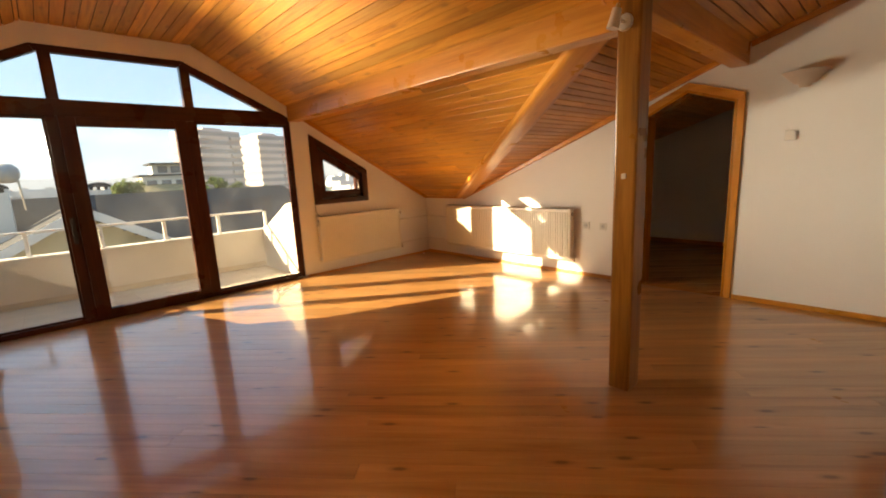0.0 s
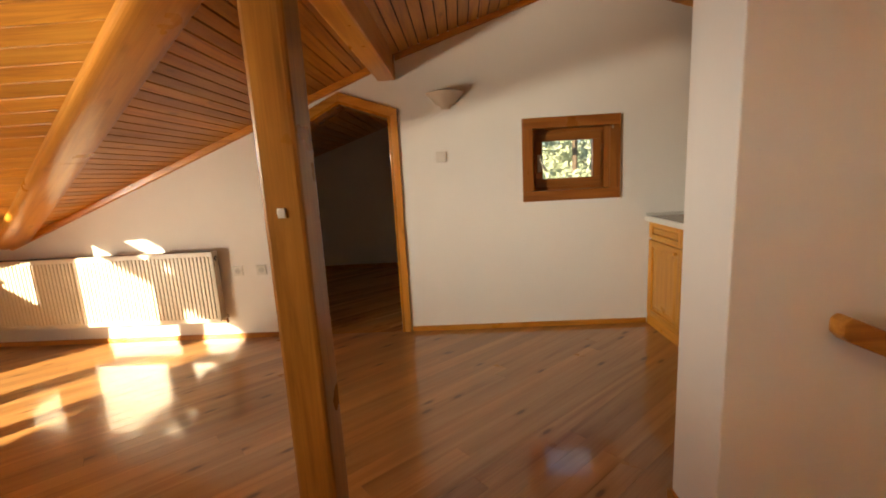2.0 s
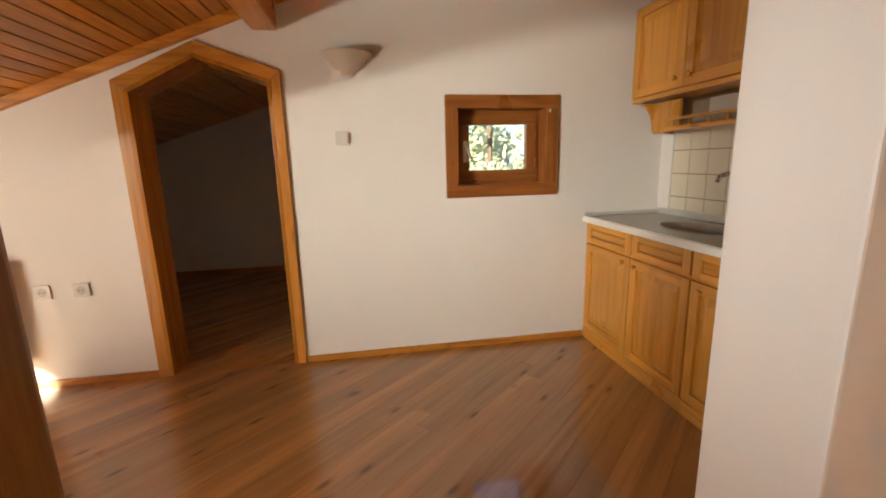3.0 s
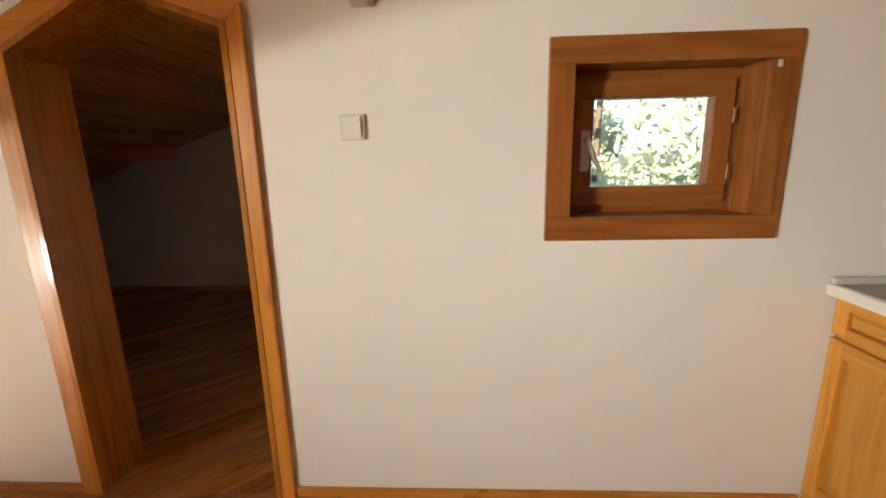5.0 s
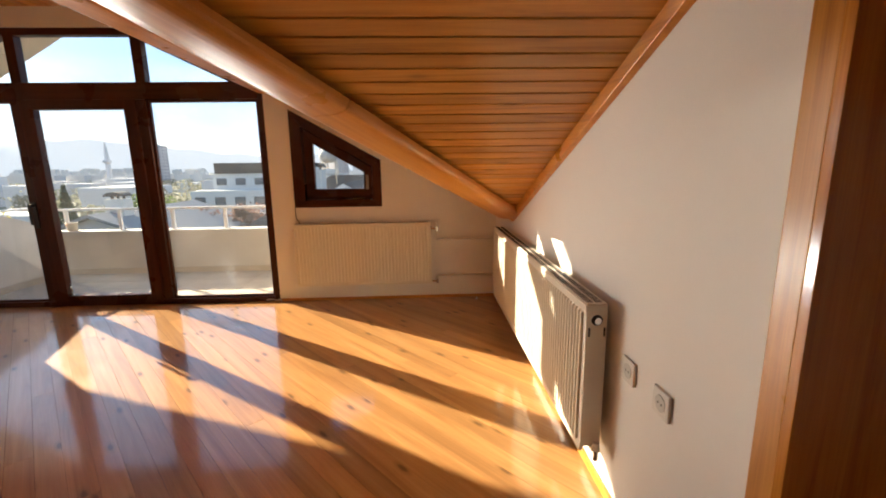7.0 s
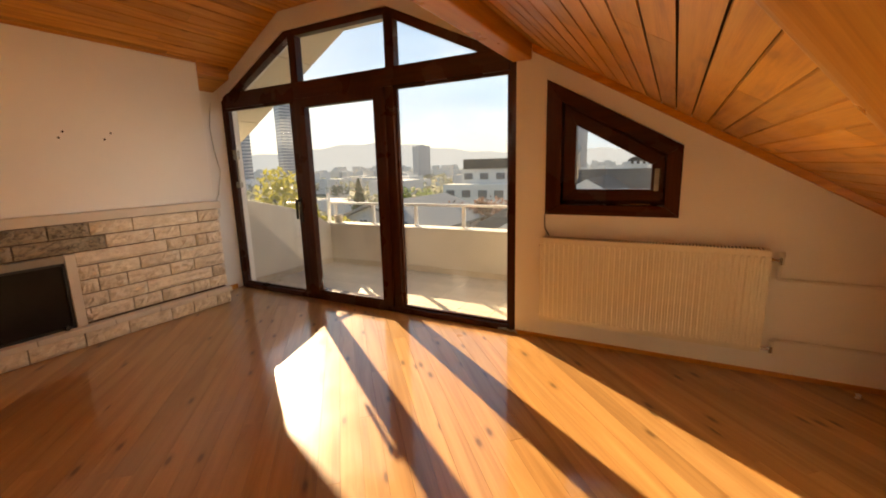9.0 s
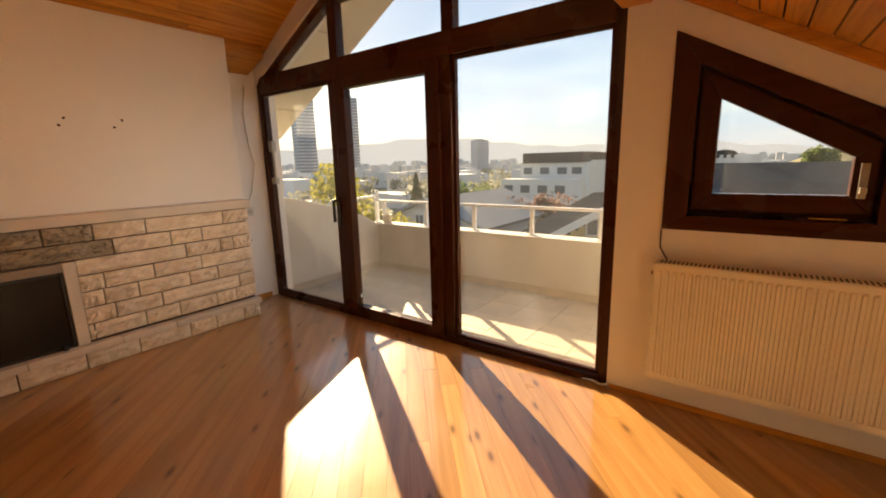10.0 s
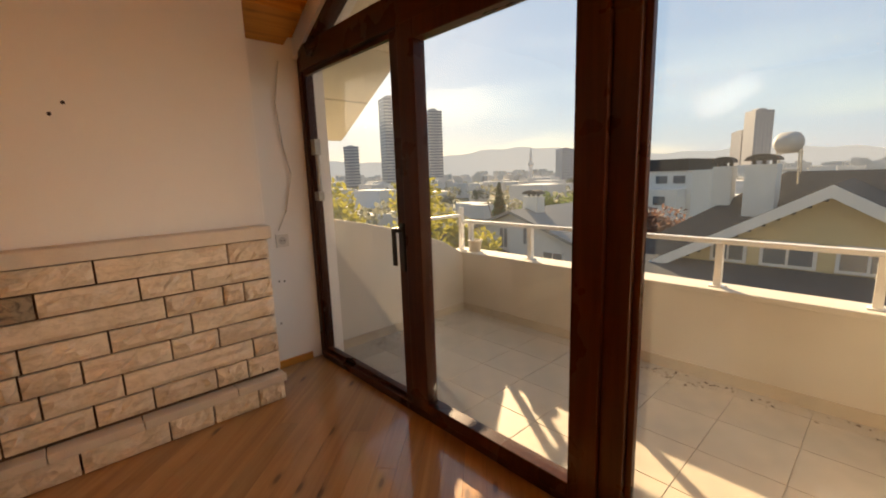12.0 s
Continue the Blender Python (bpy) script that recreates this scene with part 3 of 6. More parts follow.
# rounded valley beam, in two lengths
pa = Vector((XE - 0.0, vy(XE), ceil_d(XE)))
pb = Vector((1.88, 1.71, 2.10))
axis_v = (pb - pa).normalized()
side_v = Vector((axis_v.y, -axis_v.x, 0)).normalized()
up_v = side_v.cross(axis_v).normalized()
if up_v.z < 0:
    up_v = -up_v
side_v = up_v.cross(axis_v)
reach = (pb - pa).length
bm = bmesh.new()
for s0, s1 in ((0.015, 0.4996), (0.5004, 1.0)):
    ring = []
    for k in range(17):
        a = math.pi * k / 16
        ring.append((0.115 * math.copysign(abs(math.cos(a)) ** 0.6, math.cos(a)), -0.052 * math.sin(a) ** 0.55))
    lo = [bm.verts.new((reach * s0, u, v + 0.012 + 0.05 * s0)) for u, v in ring]
    hi = [bm.verts.new((reach * s1, u, v + 0.012 + 0.05 * s1)) for u, v in ring]
    bm.faces.new(lo)
    bm.faces.new(hi[::-1])
    for i in range(17):
        j = (i + 1) % 17
        bm.faces.new((lo[j], lo[i], hi[i], hi[j]))
valley = part("valley_beam", bm, M_BEAM_X, None)
valley.matrix_world = Matrix(((axis_v.x, side_v.x, up_v.x, pa.x), (axis_v.y, side_v.y, up_v.y, pa.y), (axis_v.z, side_v.z, up_v.z, pa.z), (0, 0, 0, 1)))
tagged(valley, "rounded pale orange beam along the ceiling valley", "beam", "", "structure")


def strip_on(name, pts, mat, wide, thick, normal, label):
    """A moulding that follows points on a wall: wide down the wall, thick out of it."""
    bm = bmesh.new()
    nv = Vector(normal)
    for p, q in zip(pts, pts[1:]):
        p, q = Vector(p), Vector(q)
        d = Vector((0, 0, -wide))
        lo = [p, q, q + d, p + d]
        quad = [bm.verts.new(v) for v in lo]
        mid = [bm.verts.new(v + nv * thick) for v in (p, q)] + [bm.verts.new(v + nv * thick * 0.75) for v in (q + d * 0.9, p + d * 0.9)]
        bm.faces.new(quad)
        bm.faces.new(mid[::-1])
        for i in range(4):
            j = (i + 1) % 4
            bm.faces.new((quad[j], quad[i], mid[i], mid[j]))
    return tagged(part(name, bm, mat, None, "", 0.003), label, "moulding", "", "structure")


strip_on("trim_east", [(XE, 5.0, ceil_g(5.0)), (XE, 1.715, ceil_g(1.715))], M_TRIM_Y, 0.055, 0.035, (-1, 0, 0), "orange varnished moulding along the sloping ceiling edge")
strip_on("trim_east", [(XE, 1.565, ceil_g(1.565)), (XE, RIDGE_Y + 0.08, ceil_g(RIDGE_Y + 0.08))], M_TRIM_Y, 0.045, 0.03, (-1, 0, 0), "varnished moulding along the ceiling edge")
strip_on("trim_north", [(1.945, YN, ceil_d(1.945)), (3.98, YN, ceil_d(3.98))], M_TRIM_X, 0.05, 0.03, (0, -1, 0), "varnished moulding along the sloping ceiling edge")
strip_on("trim_corner", [(XE, 5.84, ceil_d(XE)), (XE, 5.05, ceil_d(XE))], M_TRIM_Y, 0.03, 0.02, (-1, 0, 0), "short varnished moulding in the low corner")
strip_on("trim_west", [(XB, YS, ceil_d(XB) + 0.005), (XB, 5.46, ceil_d(XB) + 0.005)], M_TRIM_Y, 0.025, 0.012, (1, 0, 0), "thin varnished moulding above the chimney wall")
block_w = bmesh.new()
prism(block_w, ((XW + 0.002, ceil_d(XW) - 0.05), (XB - 0.002, ceil_d(XB) - 0.11), (XB - 0.002, ceil_d(XB) - 0.004), (XW + 0.002, ceil_d(XW) - 0.004)), "y", 5.465, YN - 0.06)
structure("trim_recess", block_w, M_CEIL_Y, "varnished boxed-in end of the ceiling beside the glazing", "moulding")

# baseboards
for name, b, mat in (("baseboard_east", (XE - 0.014, XE, -0.40, 1.57, 0, 0.042), M_TRIM_Y), ("baseboard_east", (XE - 0.014, XE, 2.49, 5.836, 0, 0.042), M_TRIM_Y),
                     ("baseboard_north", (1.84, XE, YN - 0.012, YN, 0, 0.028), M_TRIM_X), ("baseboard_west", (XW, XW + 0.014, 5.47, 5.8, 0, 0.05), M_TRIM_Y),
                     ("baseboard_partition", (1.756, 1.77, YS, 0.349, 0, 0.042), M_TRIM_Y), ("baseboard_partition", (1.77, 2.04, 0.335, 0.349, 0, 0.055), M_TRIM_X),
                     ("baseboard_partition", (2.04, 2.054, -0.40, 0.349, 0, 0.042), M_TRIM_Y),
                     ("baseboard_back_room", (6.736, 6.75, 1.3, 5.85, 0, 0.06), M_TRIM_Y)):
    tagged(block(name, mat, None, b, bevel=0.003), "low orange varnished skirting board along the wall", "baseboard", "", "structure")


# ---- large glazing of the north gable ----
FY0, FY1 = YN + 0.02, YN + 0.10
glazing = thing("window_1", "dark brown timber glazing with a balcony door and pointed upper lights", "window", "", "structure")


def bar(name, parent, mat, *boxes, bevel=0.006, label=""):
    return block(name, mat, parent, *boxes, bevel=bevel, label=label)


bar("jamb", glazing, M_DARK_Z, (XW, XW + 0.055, FY0, FY1, 0, 2.0))
bar("jamb", glazing, M_DARK_Z, (1.775, 1.83, FY0, FY1, 0, 2.03))
bar("sill", glazing, M_DARK_X, (XW + 0.055, 1.775, FY0 - 0.015, FY1, 0, 0.05))
bar("transom", glazing, M_DARK_X, (XW + 0.055, 1.775, FY0 - 0.015, FY1, 1.945, 2.095))
bar("mullion", glazing, M_DARK_Z, (-0.42, -0.335, FY0 - 0.01, FY1, 0.05, 1.945))
bar("mullion", glazing, M_DARK_Z, (0.69, 0.775, FY0 - 0.01, FY1, 0.05, 1.945))
bar("upper_mullion", glazing, M_DARK_Z, (-0.385, -0.295, FY0, FY1, 2.095, 2.51))
bar("upper_mullion", glazing, M_DARK_Z, (0.70, 0.79, FY0, FY1, 2.095, 2.50))
for poly in (((XW, 2.0), (XW + 0.055, 2.0), (-0.40, 2.49), (-0.43, 2.555), (XW, 2.03)),
             ((-0.43, 2.555), (-0.40, 2.495), (0.70, 2.495), (0.73, 2.555)),
             ((0.73, 2.555), (0.70, 2.49), (1.775, 1.98), (1.83, 2.03))):
    bm = bmesh.new()
    prism(bm, poly, "y", FY0, FY1)
    part("head", bm, M_DARK_X, glazing, bevel=0.004)
leaf = bmesh.new()
for b in ((-0.335, -0.215, FY0 - 0.03, FY0 + 0.04, 0.05, 1.945), (0.58, 0.69, FY0 - 0.03, FY0 + 0.04, 0.05, 1.945),
          (-0.215, 0.58, FY0 - 0.03, FY0 + 0.04, 0.05, 0.11), (-0.215, 0.58, FY0 - 0.03, FY0 + 0.04, 1.86, 1.945)):
    box(leaf, *b)
leaf = part("door_leaf", leaf, M_DARK_Z, glazing, "dark brown framed glass balcony door", 0.005)
bm = bmesh.new()
box(bm, -0.395, -0.36, FY0 - 0.022, FY0 - 0.01, 0.78, 1.03)
box(bm, -0.388, -0.368, FY0 - 0.07, FY0 - 0.02, 0.985, 1.01)
box(bm, -0.39, -0.366, FY0 - 0.075, FY0 - 0.06, 0.82, 1.01)
part("door_handle", bm, M_SOOT, leaf, "black metal lever handle", 0.003)
bm = bmesh.new()
cyl(bm, (-1.33, FY0 + 0.035, 1.12), (-1.33, FY0 + 0.035, 1.5), 0.012)
box(bm, -1.36, -1.30, FY0 + 0.01, FY0 + 0.05, 1.42, 1.52)
box(bm, -1.36, -1.30, FY0 + 0.01, FY0 + 0.05, 1.12, 1.18)
part("bolt", bm, M_STEEL, glazing, "dull metal sliding bolt", 0.003)


def pane(parent, poly, y, name="pane"):
    bm = bmesh.new()
    prism(bm, poly, "y", y, y + 0.006)
    ob = part(name, bm, M_GLASS, parent)
    ob.visible_shadow = False
    return ob


gy = YN + 0.06
pane(glazing, ((XW + 0.05, 0.045), (-0.415, 0.045), (-0.415, 1.95), (XW + 0.05, 1.95)), gy)
pane(leaf, ((-0.22, 0.105), (0.585, 0.105), (0.585, 1.865), (-0.22, 1.865)), YN + 0.03)
pane(glazing, ((0.77, 0.045), (1.78, 0.045), (1.78, 1.95), (0.77, 1.95)), gy)
pane(glazing, ((XW + 0.1, 2.09), (-0.38, 2.09), (-0.38, 2.49)), gy)
pane(glazing, ((-0.3, 2.09), (0.705, 2.09), (0.705, 2.5), (-0.3, 2.5)), gy)
pane(glazing, ((0.785, 2.09), (1.53, 2.09), (0.785, 2.455)), gy)
# fine beads round the fixed lights
for x0, x1 in ((XW + 0.055, -0.42), (0.775, 1.775)):
    bar("bead", glazing, M_DARK_X, (x0, x1, FY0 + 0.012, FY0 + 0.04, 0.05, 0.07), (x0, x1, FY0 + 0.012, FY0 + 0.04, 1.92, 1.945), bevel=0.003)
    bar("bead", glazing, M_DARK_Z, (x0, x0 + 0.022, FY0 + 0.012, FY0 + 0.04, 0.07, 1.92), (x1 - 0.022, x1, FY0 + 0.012, FY0 + 0.04, 0.07, 1.92), bevel=0.003)

# ---- slanted window ----
slant = thing("window_2", "dark brown timber window with a slanted head under the roof slope", "window", "", "structure")


def ring_frame(parent, name, outer, inner, y0, y1, mat, bevel=0.004):
    """A frame of four mitred bars between two outlines with four corners each."""
    n = len(outer)
    for i in range(n):
        j = (i + 1) % n
        bm = bmesh.new()
        prism(bm, (outer[i], outer[j], inner[j], inner[i]), "y", y0, y1)
        part(name, bm, mat[i % 2], parent, bevel=bevel)


TO = ((2.05, 0.935), (2.885, 0.935), (2.885, 1.375), (2.05, 1.845))
T1 = ((2.155, 1.005), (2.80, 1.005), (2.80, 1.325), (2.155, 1.69))
T2 = ((2.165, 1.03), (2.79, 1.03), (2.79, 1.315), (2.165, 1.672))
T3 = ((2.245, 1.11), (2.715, 1.11), (2.715, 1.265), (2.245, 1.535))
MD = (M_DARK_X, M_DARK_Z)
ring_frame(slant, "frame", TO, T1, YN - 0.015, YN + 0.12, MD)
ring_frame(slant, "sash", T2, T3, YN + 0.03, YN + 0.09, MD)
ring_frame(slant, "rebate", ((2.15, 1.0), (2.805, 1.0), (2.805, 1.33), (2.15, 1.695)), T2, YN + 0.07, YN + 0.118, MD, 0.0)
pane(slant, ((2.24, 1.105), (2.72, 1.105), (2.72, 1.262), (2.24, 1.54)), YN + 0.06)
bm = bmesh.new()
box(bm, 2.735, 2.762, YN + 0.015, YN + 0.03, 1.10, 1.24)
box(bm, 2.738, 2.76, YN - 0.01, YN + 0.0155, 1.12, 1.145)
part("window_handle", bm, M_STEEL, slant, "worn metal handle", 0.003)
bm = bmesh.new()
cyl(bm, (2.60, YN + 0.02, 1.012), (2.72, YN + 0.02, 1.012), 0.006)
part("stay", bm, M_CHROME, slant, "small bright metal stay")

# ---- small window in the east wall ----
small = thing("window_3", "small square orange-brown wooden window set deep in the wall", "window", "", "structure")


def ring_x(parent, name, y0, y1, z0, z1, w, x0, x1, mat, bevel=0.004):
    for i, b in enumerate(((x0, x1, y0, y1, z0, z0 + w), (x0, x1, y0, y1, z1 - w, z1), (x0, x1, y0, y0 + w, z0 + w, z1 - w), (x0, x1, y1 - w, y1, z0 + w, z1 - w))):
        block(name, mat[i // 2], parent, b, bevel=bevel)


MW = (M_WIN, wood("small_window_wood_z", (0.20, 0.06, 0.014), (0.33, 0.115, 0.026), (0.42, 0.16, 0.04), 0.3, "Z", "object", 0.1, 0.3))
ring_x(small, "casing", -0.165, 0.60, 1.06, 1.71, 0.082, XE - 0.022, XE + 0.004, MW)
ring_x(small, "lining", -0.10, 0.535, 1.12, 1.65, 0.02, XE + 0.004, XE + 0.19, MW, 0.0)
ring_x(small, "sash_frame", -0.08, 0.515, 1.14, 1.63, 0.04, XE + 0.115, XE + 0.17, MW)
ring_x(small, "sash", -0.05, 0.485, 1.17, 1.60, 0.065, XE + 0.095, XE + 0.15, MW)
bm = bmesh.new()
box(bm, XE + 0.12, XE + 0.126, 0.01, 0.425, 1.23, 1.54)
pw = part("pane", bm, M_GLASS, small)
pw.visible_shadow = False
bm = bmesh.new()
box(bm, XE + 0.083, XE + 0.095, 0.433, 0.463, 1.29, 1.43)
cyl(bm, (XE + 0.088, 0.452, 1.40), (XE + 0.05, 0.452, 1.40), 0.007)
cyl(bm, (XE + 0.052, 0.455, 1.405), (XE + 0.045, 0.405, 1.29), 0.011, 0.008)
part("window_handle", bm, plain("worn_nickel", (0.72, 0.66, 0.56), 0.32, 0.1, 20, metal=0.8, bump=0.02), small, "pale worn metal lever handle", 0.002)
for z in (1.28, 1.47):
    bm = bmesh.new()
    cyl(bm, (XE + 0.09, -0.05, z - 0.025), (XE + 0.09, -0.05, z + 0.025), 0.006)
    part("hinge", bm, M_WIN, small)
bm = bmesh.new()
box(bm, XE - 0.03, XE - 0.022, -0.105, -0.095, 1.60, 1.62)
part("hook", bm, M_PLASTIC, small)

# ---- doorway ----
door = thing("door_1", "open doorway with orange varnished casing and pointed head", "doorway", "", "structure")
O = ((1.580, 0.0), (1.576, 1.845), (2.032, 2.0), (2.482, 1.785), (2.482, 0.0))
I = ((1.632, 0.0), (1.632, 1.79), (2.032, 1.932), (2.418, 1.735), (2.418, 0.0))
for i in range(4):
    bm = bmesh.new()
    prism(bm, (O[i], O[i + 1], I[i + 1], I[i]), "x", XE - 0.02, XE - 0.001)
    part("casing", bm, (M_TRIM_Z, M_TRIM_Y, M_TRIM_Y, M_TRIM_Z)[i], door, bevel=0.004)
I2 = ((1.654, 0.0), (1.654, 1.775), (2.032, 1.908), (2.396, 1.72), (2.396, 0.0))
for i in range(4):
    bm = bmesh.new()
    prism(bm, (I[i], I[i + 1], I2[i + 1], I2[i]), "x", XE - 0.0222, XE + 0.212)
    part("lining", bm, M_JAMB, door, bevel=0.0015)


# ---- radiators ----
def radiator(name, length, label):
    """A double-panel radiator with pressed ribs. It hangs along local x, its front towards -y, its foot at z = 0."""
    rad = thing(name, label, "radiator")
    h, depth = 0.60, 0.10
    for y_front, nm in ((-depth, "front_panel"), (-0.035, "rear_panel")):
        bm = bmesh.new()
        n = int(length / 0.033)
        prof = [(0.0, 0.012)]
        for i in range(n):
            a, w = 0.012 + (length - 0.024) * i / n, (length - 0.024) / n
            prof += [(a + w * 0.12, 0.0), (a + w * 0.5, 0.0), (a + w * 0.62, 0.009), (a + w, 0.009)]
        prof.append((length, 0.012))
        zs = ((0.0, 1.0), (0.028, 1.0), (0.04, 0.0), (h - 0.04, 0.0), (h - 0.028, 1.0), (h, 1.0))
        rows = [[bm.verts.new((x, y_front + (0.006 if f else d) + 0.0, z)) for x, d in prof] for z, f in zs]
        back = [[bm.verts.new((x, y_front + 0.022, z)) for x in (0.0, length)] for z in (0.0, h)]
        for a, b in zip(rows, rows[1:]):
            for i in range(len(prof) - 1):
                bm.faces.new((a[i], a[i + 1], b[i + 1], b[i]))
        bm.faces.new(rows[0][::-1] + [back[0][0], back[0][1]])
        bm.faces.new(rows[-1] + [back[1][1], back[1][0]])
        bm.faces.new((back[0][1], back[0][0], back[1][0], back[1][1]))
        bm.faces.new([r[0] for r in rows][::-1] + [back[0][0], back[1][0]][:0] + [back[0][0], back[1][0]])
        bm.faces.new([r[-1] for r in rows] + [back[1][1], back[0][1]])
        part(nm, bm, M_RAD, rad)
    bm = bmesh.new()
    box(bm, 0.0, length, -depth + 0.012, -0.012, h, h + 0.006)
    grille = part("top_grille", bm, M_RAD, rad, "slotted top grille", 0.002)
    bm = bmesh.new()
    for i in range(int(length / 0.018)):
        x = 0.02 + 0.018 * i
        if x + 0.006 < length - 0.02:
            for y in (-0.085, -0.05):
                box(bm, x, x + 0.007, y, y + 0.026, h + 0.006, h + 0.0075)
    tagged(part("grille_slot", bm, M_SOOT, grille), kind="stuff")
    for x in (0.0, length):
        bm = bmesh.new()
        s = -0.006 if x == 0 else 0.0
        box(bm, x + s, x + s + 0.006, -depth + 0.008, -0.012, 0.02, h)
        side = part("side_panel", bm, M_RAD, rad, "", 0.002)
        bm = bmesh.new()
        d = -1 if x == 0 else 1
        cyl(bm, (x + s + 0.003, -0.052, h - 0.055), (x + s + 0.003 + d * 0.016, -0.052, h - 0.055), 0.013)
        part("plug", bm, M_CHROME, side)
        bm = bmesh.new()
        cyl(bm, (x + s + 0.003, -0.052, h - 0.055), (x + s + 0.003 + d * 0.006, -0.052, h - 0.055), 0.021, 0.021, 18)
        part("plug_ring", bm, M_SOOT, side, "black rubber ring")
        for yy in (-0.083, -0.025):
            bm = bmesh.new()
            box(bm, x + s - 0.001, x + s + 0.007, yy, yy + 0.007, h - 0.12, h - 0.085)
            part("slot", bm, M_SOOT, side)
    for x in (length * 0.15, length * 0.85):
        part_b = bmesh.new()
        box(part_b, x, x + 0.03, -0.014, 0.0, 0.08, h - 0.08)
        part("bracket", part_b, M_RAD, rad)
    return rad


rn = radiator("radiator", 1.30, "cream panel radiator on the wall under the slanted window")
rn.matrix_world = pose(2.05, YN - 0.01, 0.175)
re = radiator("radiator", 2.10, "long cream panel radiator, partly sunlit, on the door wall")
re.matrix_world = pose(XE - 0.012, 5.29, 0.185, 0, 0, -90)


def valve(parent_name, at, turn, label):
    v = thing(parent_name, label, "valve")
    bm = bmesh.new()
    cyl(bm, (0, 0, 0), (0.05, 0, 0), 0.009)
    cyl(bm, (0.05, 0, -0.022), (0.05, 0, 0.022), 0.012)
    part("body", bm, M_CHROME, v)
    bm = bmesh.new()
    cyl(bm, (0.05, 0, 0.02), (0.05, 0, 0.05), 0.016, 0.013)
    part("cap", bm, M_PLASTIC, v)
    v.matrix_world = pose(*at, 0, 0, turn)
    return v


valve("radiator_valve", (3.36, YN - 0.05, 0.715), 0, "small metal valve on the end of a radiator")
valve("radiator_valve", (3.36, YN - 0.05, 0.185), 0, "small metal valve on the end of a radiator")
valve("radiator_valve", (XE - 0.05, 3.21, 0.185), -90, "small metal valve at the foot of the long radiator")
for z, label in ((0.60, "white painted heating pipe along the wall"), (0.235, "white painted heating pipe low on the wall")):
    bm = bmesh.new()
    zr = 0.715 if z > 0.5 else 0.185
    tube(bm, [(3.41, YN - 0.05, zr), (3.41, YN - 0.022, zr if z < 0.5 else z), (3.41, YN - 0.022, z), (3.975, YN - 0.022, z), (3.975, 5.32, z)], 0.009)
    tagged(part("heating_pipe", bm, M_PIPE, None, smooth=True), label, "pipe")
bm = bmesh.new()
cyl(bm, (3.80, 5.75, 0.0), (3.80, 5.75, 0.018), 0.02, 0.014)
tagged(part("floor_stub", bm, M_CHROME), "small bright pipe stub on the floor in the corner", "pipe")

# ---- switches and sockets ----
def plate(name, at, turn, label, category, socket):
    t = thing(name, label, category)
    block("plate", M_PLASTIC, t, (-0.042, 0.042, -0.011, 0.0, -0.042, 0.042), bevel=0.003)
    if socket:
        bm = bmesh.new()
        cyl(bm, (0, -0.0105, 0), (0, -0.0125, 0), 0.026, 0.026, 20)
        hole = part("insert", bm, plain("socket_recess", (0.5, 0.47, 0.43), 0.5), t)
        bm = bmesh.new()
        for x in (-0.0095, 0.0095):
            cyl(bm, (x, -0.012, 0), (x, -0.0135, 0), 0.0035)
        part("pin_hole", bm, M_SOOT, hole)
    else:
        bm = bmesh.new()
        prism(bm, ((-0.03, -0.011), (0.03, -0.011), (0.03, -0.019), (-0.03, -0.0125)), "z", -0.031, 0.031)
        part("rocker", bm, M_PLASTIC, t)
    t.matrix_world = pose(*at, 0, 0, turn)
    return t


plate("light_switch", (XE, 1.245, 1.455), -90, "white plastic light switch on the wall", "switch", False)
plate("wall_socket", (XE, 3.035, 0.60), -90, "white plastic wall socket beside the radiator", "socket", True)
plate("wall_socket", (XE, 2.83, 0.60), -90, "white plastic wall socket beside the radiator", "socket", True)
plate("wall_socket", (XW, 5.66, 0.87), 90, "white plastic wall socket beside the glazing", "socket", True)

# ---- wall lamp: half bowl ----
lamp = thing("wall_lamp", "pale bowl-shaped uplighter on the white wall", "lamp")
bm = bmesh.new()
rings = []
for r, z in ((0.012, -0.085), (0.035, -0.085), (0.045, -0.06), (0.075, -0.05), (0.11, -0.012), (0.15, 0.03), (0.157, 0.032), (0.15, 0.036), (0.10, -0.005), (0.04, -0.03)):
    rings.append([bm.verts.new((-r * math.cos(a), r * math.sin(a), z)) for a in [math.pi * (i / 16 - 0.5) for i in range(17)]])
for a, b in zip(rings, rings[1:]):
    for i in range(16):
        bm.faces.new((a[i], a[i + 1], b[i + 1], b[i]))
bm.faces.new(rings[0])
part("shade", bm, M_LAMP, lamp, smooth=True)
block("back_plate", M_LAMP, lamp, (-0.012, 0.0, -0.05, 0.05, -0.05, 0.03), bevel=0.003)
lamp.matrix_world = pose(XE, 1.19, 1.905)

# ---- spotlight on the post ----
spot = thing("spotlight", "small aged white spotlight with a round rosette on the post head", "lamp")
bm = bmesh.new()
cyl(bm, (0, 0.015, 0.0), (-0.014, 0.015, 0.0), 0.042, 0.036, 20)
part("rosette", bm, M_LAMP, spot)
bm = bmesh.new()
tube(bm, ((-0.012, 0.015, 0.0), (-0.045, 0.015, 0.0), (-0.06, 0.03, 0.03)), 0.009)
part("arm", bm, M_LAMP, spot)
bm = bmesh.new()
cyl(bm, (-0.06, 0.03, 0.055), (-0.072, 0.045, -0.035), 0.022, 0.03, 16)
part("head", bm, M_LAMP, spot, "aged white lamp head")
bm = bmesh.new()
cyl(bm, (-0.058, 0.0285, 0.056), (-0.056, 0.026, 0.078), 0.012, 0.010, 12)
part("socket", bm, M_BRASS, spot)
